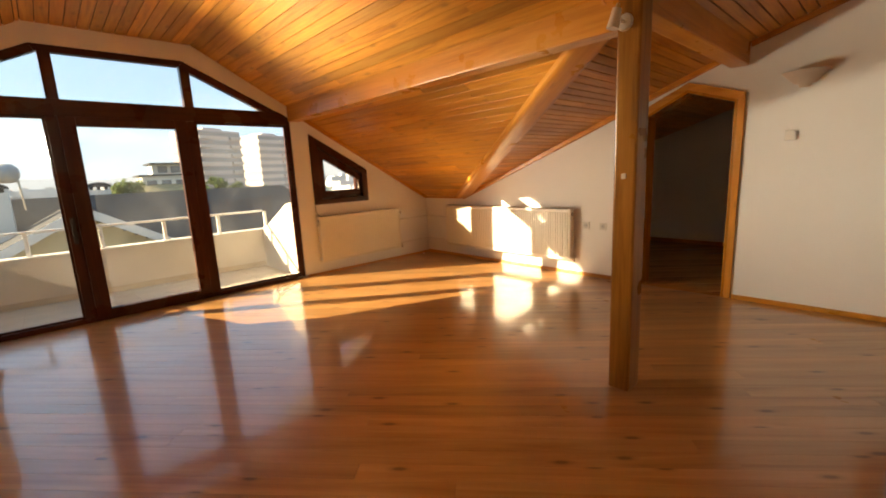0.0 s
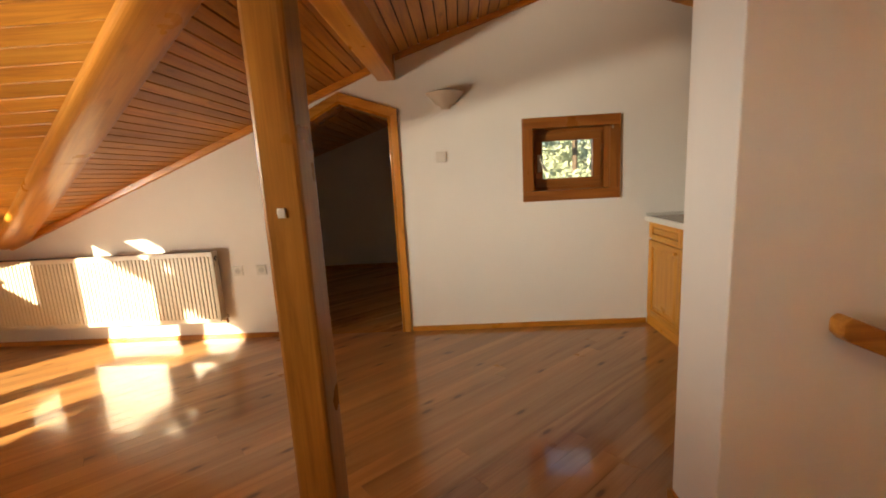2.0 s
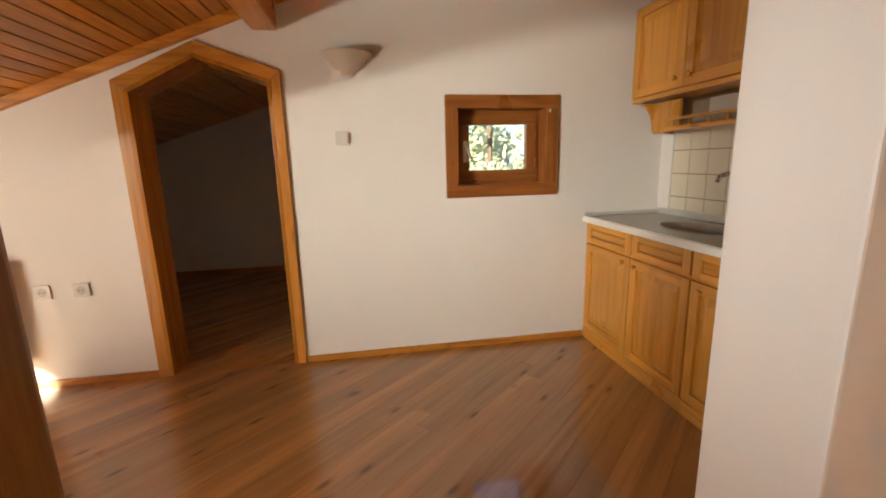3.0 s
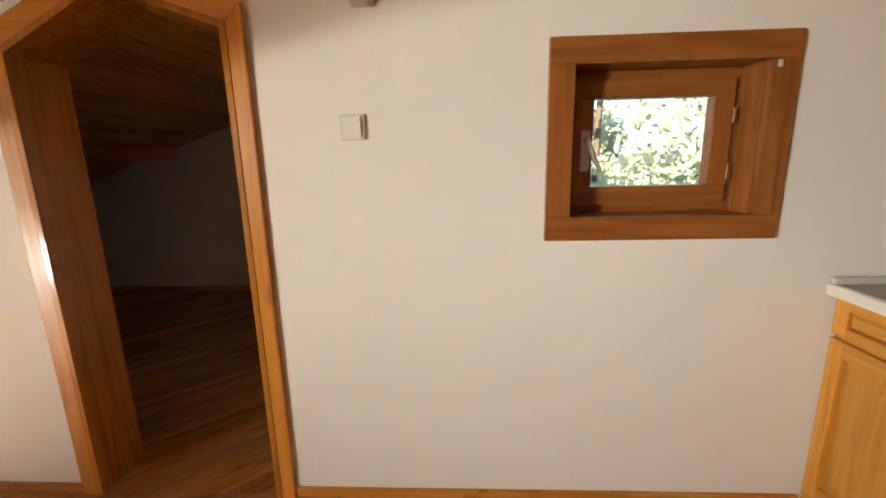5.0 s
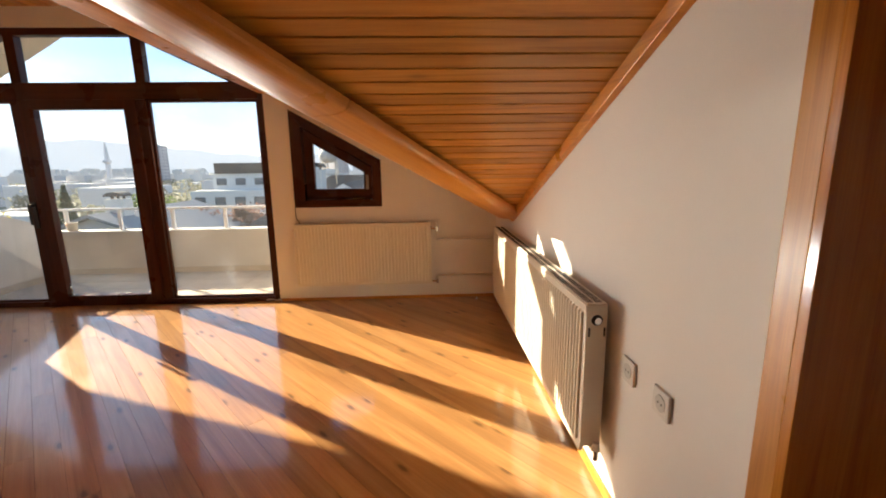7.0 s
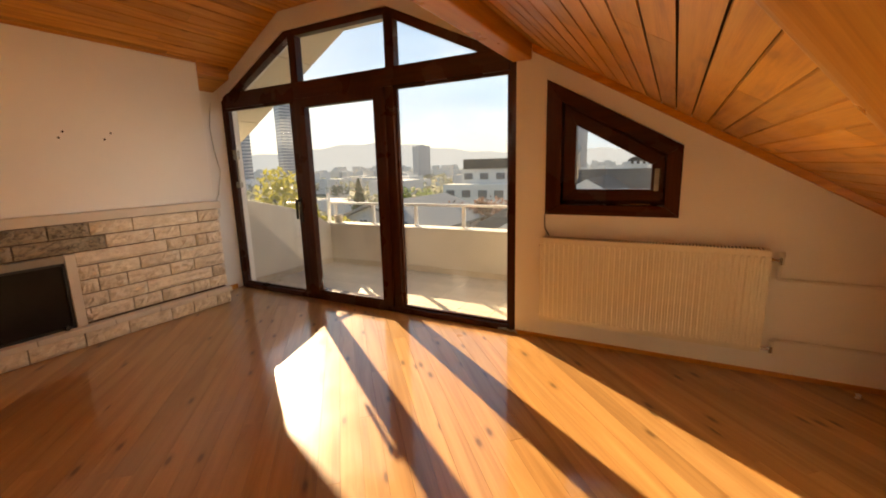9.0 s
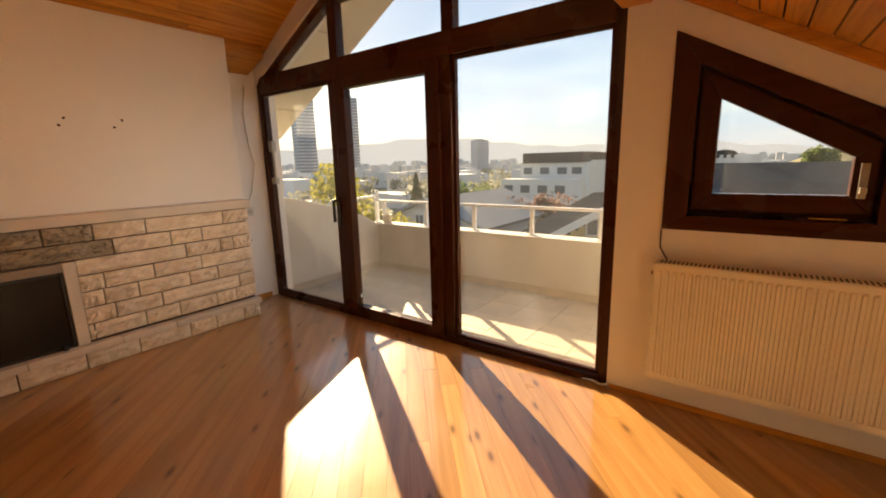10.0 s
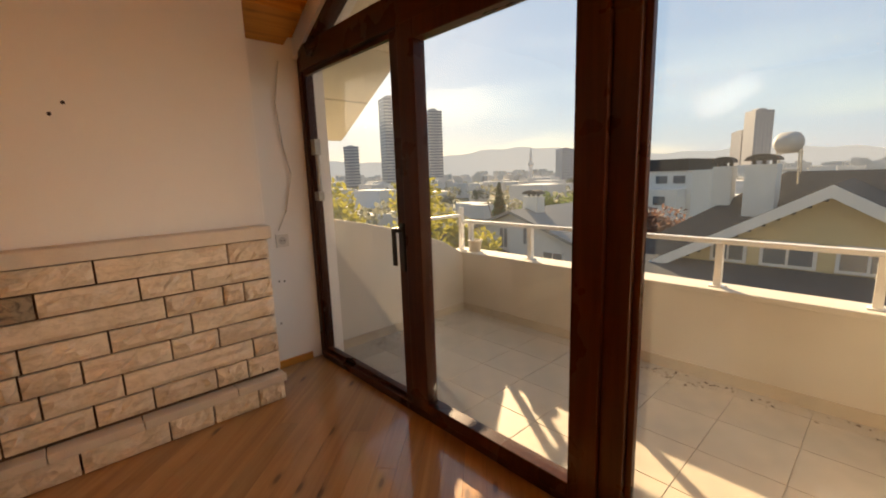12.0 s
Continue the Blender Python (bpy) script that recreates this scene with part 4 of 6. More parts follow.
spot.matrix_world = pose(PX0, 1.615, 1.985)

# ---- fireplace ----
FX = -1.05
fire = thing("fireplace", "split limestone fireplace with a dark glazed firebox and mantel shelf", "fireplace")
FY_S, FY_N = 2.05, 5.43
bm = bmesh.new()
box(bm, XB + 0.002, FX - 0.022, FY_S, 3.20, 0.0, 0.945)
box(bm, XB + 0.002, FX - 0.022, 4.25, FY_N - 0.012, 0.0, 0.945)
box(bm, XB + 0.002, FX - 0.022, 3.20, 4.25, 0.72, 0.945)
box(bm, XB + 0.002, FX - 0.022, 3.20, 4.25, 0.0, 0.16)
part("core", bm, M_MORTAR, fire, "brown mortar joints")
bm = bmesh.new()
box(bm, XB + 0.002, FX + 0.03, FY_S - 0.02, FY_N + 0.012, 0.948, 1.018)
mantel = part("mantel_shelf", bm, M_MANTEL, fire, "smooth pale stone shelf", 0.008)
cuts = [FY_N + 0.006, FY_N - 0.26, FY_N - 0.68, FY_N - 1.02, FY_N - 1.5, FY_N - 1.95, FY_N - 2.5, FY_N - 2.95, FY_S]
for y1, y0 in zip(cuts, cuts[1:]):
    block("hearth_ledge", M_MANTEL, fire, (FX - 0.022, FX + 0.06, y0 + 0.0018, y1 - 0.0018, 0.119, 0.163), label="smooth pale stone ledge", bevel=0.005)
for y in (4.185, 3.20):
    block("surround", M_MANTEL, fire, (FX - 0.02, FX + 0.012, y, y + 0.065, 0.165, 0.72), label="grey stone surround", bevel=0.005)
block("lintel", plain("sooty_smooth_limestone", (0.34, 0.28, 0.22), 0.7, 0.3, 6, bump=0.15), fire, (FX - 0.02, FX + 0.012, 3.265, 4.185, 0.665, 0.72), label="soot-darkened stone lintel", bevel=0.005)
bm = bmesh.new()
box(bm, XB + 0.004, FX - 0.015, 3.265, 4.185, 0.165, 0.665)
fbox = part("firebox", bm, M_FIREGLASS, fire, "dark smoked glass")
bm = bmesh.new()
for b in ((FX - 0.015, FX - 0.002, 3.265, 3.285, 0.165, 0.665), (FX - 0.015, FX - 0.002, 4.165, 4.185, 0.165, 0.665), (FX - 0.015, FX - 0.002, 3.285, 4.165, 0.645, 0.665), (FX - 0.015, FX - 0.002, 3.285, 4.165, 0.165, 0.18)):
    box(bm, *b)
part("metal_frame", bm, M_SOOT, fbox, "black metal door frame", 0.002)
for y in (3.33, 4.12):
    block("foot", M_SOOT, fire, (FX - 0.002, FX + 0.03, y - 0.012, y + 0.012, 0.166, 0.2), bevel=0.003)

# ---- drilled holes above the mantel ----
for y, z in ((4.36, 1.615), (4.33, 1.57), (4.67, 1.62), (4.62, 1.57)):
    bm = bmesh.new()
    cyl(bm, (XB - 0.001, y, z), (XB + 0.0015, y, z), 0.009, 0.008, 8)
    tagged(part("wall_plug", bm, M_GROOVE), "dark drilled hole with a wall plug", "wall plug", "holes over the fireplace")

for y, z in ((5.615, 0.60), (5.65, 0.595), (5.60, 0.31)):
    bm = bmesh.new()
    cyl(bm, (XW - 0.001, y, z), (XW + 0.0015, y, z), 0.007, 0.006, 8)
    tagged(part("wall_plug", bm, M_GROOVE), "small dark drilled hole beside the glazing", "wall plug", "holes beside the glazing")

# ---- kitchen ----
KY = -0.42                                       # front of the base units
def panel_door(parent, name, x0, x1, z0, z1, y, knob=None, mat=None):
    w = 0.055 if z1 - z0 > 0.2 else 0.034
    bm = bmesh.new()
    a, b, c, e = x0 + 0.055, x1 - 0.055, z0 + w, z1 - w
    o = [(a, c), (b, c), (b, e), (a, e)]
    g = 0.045 if min(b - a, e - c) > 0.12 else 0.014
    i = [(a + g, c + g), (b - g, c + g), (b - g, e - g), (a + g, e - g)]
    lo = [bm.verts.new((p, y + 0.004, q)) for p, q in o]
    hi = [bm.verts.new((p, y + 0.016, q)) for p, q in i]
    bm.faces.new(hi)
    for k in range(4):
        m2 = (k + 1) % 4
        bm.faces.new((lo[k], lo[m2], hi[m2], hi[k]))
    d = part(name, bm, M_CAB if z1 - z0 > 0.2 else M_CAB_X, parent)
    for p, q in ((x0, a), (b, x1)):
        block("stile", M_CAB, d, (p, q, y, y + 0.02, z0, z1), bevel=0.004)
    for p, q in ((z0, c), (e, z1)):
        block("rail", M_CAB_X, d, (a, b, y, y + 0.02, p, q), bevel=0.004)
    if knob:
        bm = bmesh.new()
        lathe(bm, (0, 0, 0), ((0.007, 0.0), (0.006, 0.008), (0.014, 0.014), (0.016, 0.02), (0.011, 0.026)), 14)
        bmesh.ops.rotate(bm, verts=bm.verts, cent=(0, 0, 0), matrix=Matrix.Rotation(radians(-90), 3, "X"))
        bmesh.ops.translate(bm, verts=bm.verts, vec=(knob[0], y + 0.02, knob[1]))
        part("knob", bm, M_CAB_X, d, "turned wooden knob", smooth=True)
    return d


base_group = "kitchen base units"
for x0, x1, k in ((3.46, 3.985, 3.53), (2.975, 3.46, 3.405), (2.50, 2.975, 2.90), (2.042, 2.50, 2.12)):
    cab = thing("base_cabinet", "pine kitchen base unit with a drawer over a panelled door", "cabinet", base_group)
    block("body", M_CAB, cab, (x0 + 0.001, x1 - 0.001, YS + 0.005, KY, 0.0, 0.74), (x0 + 0.001, x1 - 0.001, KY - 0.02, KY, 0.74, 0.862), (x0 + 0.001, x1 - 0.001, YS + 0.005, YS + 0.02, 0.74, 0.862), bevel=0.002)
    panel_door(cab, "drawer", x0 + 0.006, x1 - 0.006, 0.725, 0.852, KY + 0.001, None)
    panel_door(cab, "door", x0 + 0.006, x1 - 0.006, 0.085, 0.708, KY + 0.001, (k, 0.668))
    block("plinth", M_CAB_X, cab, (x0 + 0.001, x1 - 0.001, KY, KY + 0.016, 0.0, 0.078), bevel=0.002)
top = thing("worktop", "grey kitchen worktop with white rounded front edge", "worktop")
SX, SY = 3.28, -0.70
bm = bmesh.new()
outer = [(2.042, YS + 0.004), (3.985, YS + 0.004), (3.985, -0.385), (2.042, -0.385)]
nseg = 40
oval = [(SX + 0.26 * math.cos(2 * math.pi * i / nseg), SY + 0.16 * math.sin(2 * math.pi * i / nseg)) for i in range(nseg)]


def to_edge(p):
    dx, dy = p[0] - SX, p[1] - SY
    s = min([(3.985 - SX) / dx if dx > 1e-6 else 1e9, (2.042 - SX) / dx if dx < -1e-6 else 1e9,
             (-0.385 - SY) / dy if dy > 1e-6 else 1e9, (YS + 0.004 - SY) / dy if dy < -1e-6 else 1e9])
    return (SX + dx * s, SY + dy * s)


for z, flip in ((0.9, False), (0.864, True)):
    inn = [bm.verts.new((*p, z)) for p in oval]
    out = [bm.verts.new((*to_edge(p), z)) for p in oval]
    for i in range(nseg):
        j = (i + 1) % nseg
        bm.faces.new((inn[i], out[i], out[j], inn[j]))
part("slab", bm, M_COUNTER, top)
bm = bmesh.new()
box(bm, 2.042, 3.985, -0.387, -0.362, 0.860, 0.9025)
part("front_edge", bm, M_COUNTER_EDGE, top, "rounded white edge", 0.009)
bm = bmesh.new()
box(bm, 3.965, 3.985, -0.955, -0.37, 0.9, 0.925)
box(bm, 2.042, 3.965, YS + 0.004, YS + 0.026, 0.9, 0.94)
part("upstand", bm, plain("pale_grey_upstand", (0.60, 0.575, 0.53), 0.3, 0.06, 20, bump=0.02), top, "pale grey raised edge along the walls", 0.006)
sink = thing("sink", "oval dull metal sink set into the worktop", "sink")
bm = bmesh.new()
rings = []
for s, z in ((1.06, 0.903), (1.0, 0.905), (0.96, 0.895), (0.86, 0.80), (0.7, 0.76), (0.1, 0.755)):
    rings.append([bm.verts.new((SX + s * 0.26 * math.cos(2 * math.pi * i / nseg), SY + s * 0.16 * math.sin(2 * math.pi * i / nseg), z)) for i in range(nseg)])
for a, b in zip(rings, rings[1:]):
    for i in range(nseg):
        j = (i + 1) % nseg
        bm.faces.new((a[i], a[j], b[j], b[i]))
bm.faces.new(rings[-1])
part("bowl", bm, plain("worn_sink_enamel", (0.40, 0.36, 0.30), 0.5, 0.25, 14, bump=0.03), sink, smooth=True)
bm = bmesh.new()
cyl(bm, (SX, SY, 0.756), (SX, SY, 0.762), 0.03)
part("drain", bm, M_CHROME, sink)
faucet = thing("faucet", "chrome wall-mounted mixer tap over the sink", "faucet")
bm = bmesh.new()
TAP = 3.05
cyl(bm, (TAP, YS + 0.045, 1.175), (TAP + 0.20, YS + 0.045, 1.175), 0.021)
for x in (TAP + 0.03, TAP + 0.17):
    cyl(bm, (x, YS, 1.175), (x, YS + 0.04, 1.175), 0.024)
part("body", bm, M_CHROME, faucet, smooth=True)
bm = bmesh.new()
tube(bm, [(TAP + 0.19, YS + 0.05, 1.18), (TAP + 0.22, YS + 0.09, 1.20), (TAP + 0.24, YS + 0.16, 1.185), (TAP + 0.245, YS + 0.18, 1.15)], 0.013, 10)
part("spout", bm, M_CHROME, faucet, smooth=True)
bm = bmesh.new()
lathe(bm, (TAP + 0.21, YS + 0.07, 1.20), ((0.02, 0), (0.024, 0.02), (0.02, 0.04), (0.008, 0.045)), 16)
part("handle", bm, M_CHROME, faucet, smooth=True)
# wall units
UY = -0.64
for x0, x1, k in ((3.415, 3.885, 3.47), (2.945, 3.415, 3.36), (2.475, 2.945, 2.53), (2.042, 2.475, 2.42)):
    cab = thing("wall_cabinet", "pine kitchen wall unit with a panelled door", "cabinet", "kitchen wall units")
    block("body", M_CAB, cab, (x0 + 0.001, x1 - 0.001, YS + 0.004, UY, 1.66, 2.20), bevel=0.002)
    panel_door(cab, "door", x0 + 0.004, x1 - 0.004, 1.665, 2.195, UY + 0.001, (k, 1.72))
    block("light_rail", M_CAB_X, cab, (x0 + 0.001, x1 - 0.001, UY - 0.012, UY + 0.012, 1.635, 1.66), bevel=0.004)
shelf = thing("bracket_shelf", "narrow pine spice shelf hung on scrolled brackets under the wall units", "shelf")
for x in (3.86, 2.045):
    bm = bmesh.new()
    curve = [(UY + 0.012, 1.635)] + [(UY - 0.02 - 0.12 * math.sin(a), 1.635 - 0.17 * (1 - math.cos(a))) for a in [math.pi / 2 * i / 8 for i in range(1, 9)]]
    prism(bm, curve + [(YS + 0.03, 1.44), (YS + 0.03, 1.635)], "x", x, x + 0.025)
    part("side_bracket", bm, M_CAB, shelf, "scroll-cut pine bracket", 0.002)
block("bracket_face", M_CAB, shelf, (3.62, 3.86, UY - 0.15, UY - 0.13, 1.445, 1.635), bevel=0.003)
block("board", M_CAB_X, shelf, (2.07, 3.60, UY - 0.15, UY - 0.02, 1.445, 1.465), bevel=0.003)
block("gallery_rail", M_CAB_X, shelf, (2.07, 3.60, UY - 0.034, UY - 0.02, 1.50, 1.515), bevel=0.004)
for i in range(12):
    bm = bmesh.new()
    lathe(bm, (2.10 + i * 0.13, UY - 0.027, 1.465), ((0.005, 0), (0.008, 0.012), (0.004, 0.02), (0.006, 0.035)), 8)
    part("spindle", bm, M_CAB, shelf)
block("light_box", M_PLASTIC, shelf, (2.07, 3.57, YS + 0.01, YS + 0.03, 1.53, 1.63), label="pale strip under the wall units")

# ---- handrail on the partition ----
rail = thing("handrail", "orange varnished wooden handrail fixed to the partition wall", "handrail")
bm = bmesh.new()
prism(bm, ((0.04, 0.855), (0.06, 0.84), (0.06, 0.80), (0.04, 0.78), (-0.7, 0.44), (-0.7, 0.515)), "x", 1.70, 1.755)
part("grip", bm, M_TRIM_Y, rail, bevel=0.01)
for y, z in ((-0.05, 0.79), (-0.55, 0.54)):
    bm = bmesh.new()
    cyl(bm, (1.725, y, z - 0.02), (1.77, y, z - 0.03), 0.009)
    part("bracket", bm, M_STEEL, rail)

# ---- loose cable in the recess, hanging cable under the slanted window ----
bm = bmesh.new()
tube(bm, [(XW + 0.012, 5.74, 2.0), (XW + 0.012, 5.70, 1.75), (XW + 0.012, 5.72, 1.5), (XW + 0.012, 5.76, 1.3), (XW + 0.012, 5.70, 1.05), (XW + 0.012, 5.64, 0.94)], 0.005, 6)
tagged(part("cable", bm, M_CABLE, smooth=True), "loose white cable hanging down the wall beside the glazing", "cable")
bm = bmesh.new()
tube(bm, [(2.05, YN - 0.012, 0.935), (2.052, YN - 0.014, 0.84), (2.09, YN - 0.03, 0.785)], 0.004, 6)
tagged(part("cable", bm, M_SOOT), "thin dark cable from the slanted window down to the radiator", "cable")
bm = bmesh.new()
tube(bm, [(1.70, YN - 0.02, 0.02), (1.76, YN - 0.03, 0.03), (1.80, YN - 0.015, 0.012), (1.84, YN - 0.03, 0.03), (1.85, YN - 0.02, 0.006)], 0.008, 6)
tagged(part("loose_hinge", bm, M_STEEL), "small bent metal fitting at the foot of the glazing", "fitting")


# ---- balcony ----
BX0, BX1, BY1, BZ = -1.50, 1.90, 7.42, -0.045
bm = bmesh.new()
box(bm, BX0 - 0.2, BX1 + 0.2, YN + 0.10, BY1 + 0.2, -0.35, BZ - 0.008)
balc = structure("balcony_floor", bm, M_BGROUT, "balcony slab under beige tiles", "floor")
par = bmesh.new()
box(par, BX0 - 0.15, BX1 + 0.15, BY1, BY1 + 0.17, -0.35, 0.50)
structure("parapet_north", par, M_STUCCO, "white rendered balcony parapet", "parapet", 0.01)
par = bmesh.new()
prism(par, ((YN + TH, -0.35), (BY1, -0.35), (BY1, 0.52), (BY1 - 0.25, 0.66), (6.75, 0.81), (6.4, 0.90), (YN + TH, 0.98)), "x", BX0 - 0.15, BX0)
structure("parapet_west", par, M_STUCCO, "white rendered balcony side wall falling to the front", "parapet", 0.01)
par = bmesh.new()
prism(par, ((YN + TH, -0.35), (BY1, -0.35), (BY1, 0.50), (BY1 - 0.2, 0.60), (YN + TH + 0.4, 0.95), (YN + TH, 1.0)), "x", BX1, BX1 + 0.15)
structure("parapet_east", par, M_STUCCO, "white rendered balcony side wall falling to the front", "parapet", 0.01)
cop = bmesh.new()
box(cop, BX0 - 0.17, BX1 + 0.17, BY1 - 0.02, BY1 + 0.19, 0.50, 0.535)
structure("parapet_coping", cop, M_STUCCO, "thin white coping along the parapet", "coping", 0.008)
skirt = bmesh.new()
box(skirt, BX0, BX1, BY1 - 0.012, BY1, BZ, BZ + 0.075)
box(skirt, BX0, BX0 + 0.012, YN + TH, BY1 - 0.012, BZ, BZ + 0.075)
structure("balcony_skirting", skirt, M_BALC, "beige tile skirting round the balcony", "skirting", 0.003)
rl = thing("balcony_railing", "white painted steel railing on the balcony parapet", "railing")
RY = BY1 + 0.08
bm = bmesh.new()
box(bm, BX0 - 0.05, BX1 + 0.05, RY - 0.025, RY + 0.025, 0.80, 0.83)
part("top_rail", bm, M_RAILW, rl, "", 0.006)
for i in range(6):
    x = -1.46 + 0.69 * i
    p = block("post", M_RAILW, rl, (x - 0.02, x + 0.02, RY - 0.02, RY + 0.02, 0.535, 0.80), bevel=0.004)
    block("foot_plate", M_RAILW, p, (x - 0.04, x + 0.04, RY - 0.035, RY + 0.035, 0.535, 0.543), bevel=0.003)
bm = bmesh.new()
box(bm, BX0 - 0.10, BX0 - 0.06, YN + 0.9, RY, 0.86, 0.885)
box(bm, BX0 - 0.10, BX0 - 0.06, RY - 0.03, RY + 0.01, 0.535, 0.95)
part("side_rail", bm, M_RAILW, rl, "", 0.005)
litter_rng = random.Random(17)
verts, faces = [], []
for k in range(170):
    if k < 110:
        c = Vector((litter_rng.uniform(-0.2, 1.85), BY1 - 0.03 - abs(litter_rng.gauss(0, 0.10)), BZ + 0.004))
    else:
        c = Vector((BX0 + 0.03 + abs(litter_rng.gauss(0, 0.12)), litter_rng.uniform(6.2, 7.3), BZ + 0.004))
    a, w = litter_rng.uniform(0, 6.28), litter_rng.uniform(0.005, 0.016)
    u, v = Vector((math.cos(a), math.sin(a), 0.12)) * w, Vector((-math.sin(a), math.cos(a), 0.05)) * w * 0.55
    n0 = len(verts)
    verts += [tuple(c - u), tuple(c + v), tuple(c + u), tuple(c - v)]
    faces.append((n0, n0 + 1, n0 + 2, n0 + 3))
litter_me = bpy.data.meshes.new("leaf_litter")
litter_me.from_pydata(verts, [], faces)
litter_me.materials.append(plain("dry_leaf", (0.12, 0.075, 0.04), 0.9, 0.4, 30))
tagged(new("leaf_litter", litter_me), "dry brown leaf crumbs along the balcony parapet", "leaves", "", "stuff")
pot = thing("flower_pot", "small cream plant pot on the parapet", "pot")
bm = bmesh.new()
lathe(bm, (-1.40, BY1 + 0.07, 0.535), ((0.05, 0), (0.062, 0.09), (0.068, 0.092), (0.068, 0.11), (0.055, 0.11), (0.05, 0.06)), 18)
part("bowl", bm, plain("cream_pot", (0.62, 0.52, 0.38), 0.7), pot, smooth=True)


# ---- outside ----
def wall_house(house, name, mat, poly, axis, a, b):
    bm = bmesh.new()
    prism(bm, poly, axis, a, b)
    return part(name, bm, mat, house)


GZ = -7.0
M_GROUND = plain("grassy_ground", (0.10, 0.11, 0.06), 0.95, 0.4, 0.05, bump=0.3, fine=2)
bm = bmesh.new()
n = 48
vs = []
rads = (0.0, 15, 30, 60, 120, 250, 500, 1000, 2000, 4500)
for r in rads:
    drop = GZ - 7.0 * min(1.0, r / 120)
    vs.append([bm.verts.new((r * math.cos(2 * math.pi * i / n), 20 + r * math.sin(2 * math.pi * i / n), drop)) for i in range(n)] if r else [bm.verts.new((0, 20, GZ))])
for i in range(n):
    bm.faces.new((vs[0][0], vs[1][i], vs[1][(i + 1) % n]))
for a, b in zip(vs[1:], vs[2:]):
    for i in range(n):
        j = (i + 1) % n
        bm.faces.new((a[i], b[i], b[j], a[j]))
structure("ground", bm, M_GROUND, "grassy ground falling away towards the city", "ground")

# lower storeys of this house, so that the attic stands on something
bm = bmesh.new()
box(bm, XW - TH, XE + TH, YS - TH, YN + TH, GZ, -0.1)
box(bm, BX0 - 0.15, BX1 + 0.15, YN + TH, BY1 + 0.17, GZ, -0.35)
box(bm, XE + TH, 6.95, 1.1, YN + TH, GZ, -0.1)
structure("lower_house", bm, M_STUCCO, "rendered lower storeys of the house", "wall")

M_SIDING = plain("ochre_siding", (0.55, 0.44, 0.25), 0.8, 0.1, 2)
M_WHITEH = plain("white_house_paint", (0.62, 0.60, 0.56), 0.8, 0.08, 1)
M_HWIN = plain("house_window_glass", (0.10, 0.12, 0.14), 0.1, 0.3, 1, bump=0)
M_CHIM = plain("pale_chimney_render", (0.66, 0.62, 0.55), 0.85, 0.1, 2)


def house_window(house, x, z, y, w, h):
    f = block("window", M_WHITEH, house, (x - w / 2 - 0.08, x + w / 2 + 0.08, y - 0.06, y - 0.01, z - 0.08, z + h + 0.08))
    block("pane", M_HWIN, f, (x - w / 2, x - 0.03, y - 0.07, y - 0.055, z, z + h))
    block("pane", M_HWIN, f, (x + 0.03, x + w / 2, y - 0.07, y - 0.055, z, z + h))


def chimney(house, x, y, w, d, z0, z1):
    c = block("chimney", M_CHIM, house, (x - w / 2, x + w / 2, y - d / 2, y + d / 2, z0, z1))
    for k in range(3):
        bm = bmesh.new()
        px = x + (k - 1) * w * 0.32
        cyl(bm, (px, y, z1), (px, y, z1 + 0.14), 0.06, 0.06, 8)
        part("pot", bm, M_SHINGLE, c)
    bm = bmesh.new()
    prism(bm, [(x - w * 0.55, z1 + 0.12), (x + w * 0.55, z1 + 0.12)] + [(x + w * 0.55 * math.cos(a), z1 + 0.12 + 0.22 * math.sin(a)) for a in [math.pi * i / 8 for i in range(1, 8)]], "y", y - d / 2, y + d / 2)
    part("cowl", bm, M_SHINGLE, c, "curved dark cowl")


def pitched(bm, x0, x1, y0, y1, z_eave, z_ridge, hip0, hip1, thick=0.15):
    """A roof with its ridge along x, with hips of that length at either end."""
    ym = (y0 + y1) / 2
    a, b = (x0 + hip0, ym, z_ridge), (x1 - hip1, ym, z_ridge)
    for quad in ([(x0, y0, z_eave), (x1, y0, z_eave), b, a], [(x1, y1, z_eave), (x0, y1, z_eave), a, b],
                 [(x0, y1, z_eave), (x0, y0, z_eave), a], [(x1, y0, z_eave), (x1, y1, z_eave), b]):
        sheet(bm, quad, 0, thick)


# neighbour with a siding gable facing the balcony
house = thing("house", "neighbouring house with grey shingle roof, ochre siding gable and pale chimneys", "house")
GX, GY, GZP = 0.25, 18.3, 0.62
bm = bmesh.new()
pitched(bm, -7.0, 12.0, 17.6, 30.4, -2.9, 0.85, 5.5, 5.5)
for s in (-1, 1):
    sheet(bm, [(GX, GY - 0.5, GZP), (GX + s * 5.2, GY - 0.5, GZP - 0.575 * 5.2), (GX + s * 5.2, 23.5, GZP - 0.575 * 5.2), (GX, 23.5, GZP)], 0, 0.15)
part("roof", bm, M_SHINGLE, house, "grey shingle roof")
for s in (-1, 1):
    bm = bmesh.new()
    prism(bm, ((GX, GZP + 0.14), (GX + s * 5.25, GZP - 0.575 * 5.25 + 0.14), (GX + s * 5.25, GZP - 0.575 * 5.25 - 0.16), (GX, GZP - 0.16)), "y", GY - 0.56, GY - 0.5)
    part("bargeboard", bm, M_WHITEH, house, "white bargeboard")
bm = bmesh.new()
z = GZP - 0.12
while z > -4.4:
    half = min(4.6, (GZP - 0.1 - z) / 0.575 + 0.05)
    box(bm, GX - half, GX + half, GY, GY + 0.05, z - 0.17, z)
    box(bm, GX - half, GX + half, GY - 0.02, GY + 0.02, z - 0.17, z - 0.145)
    z -= 0.17
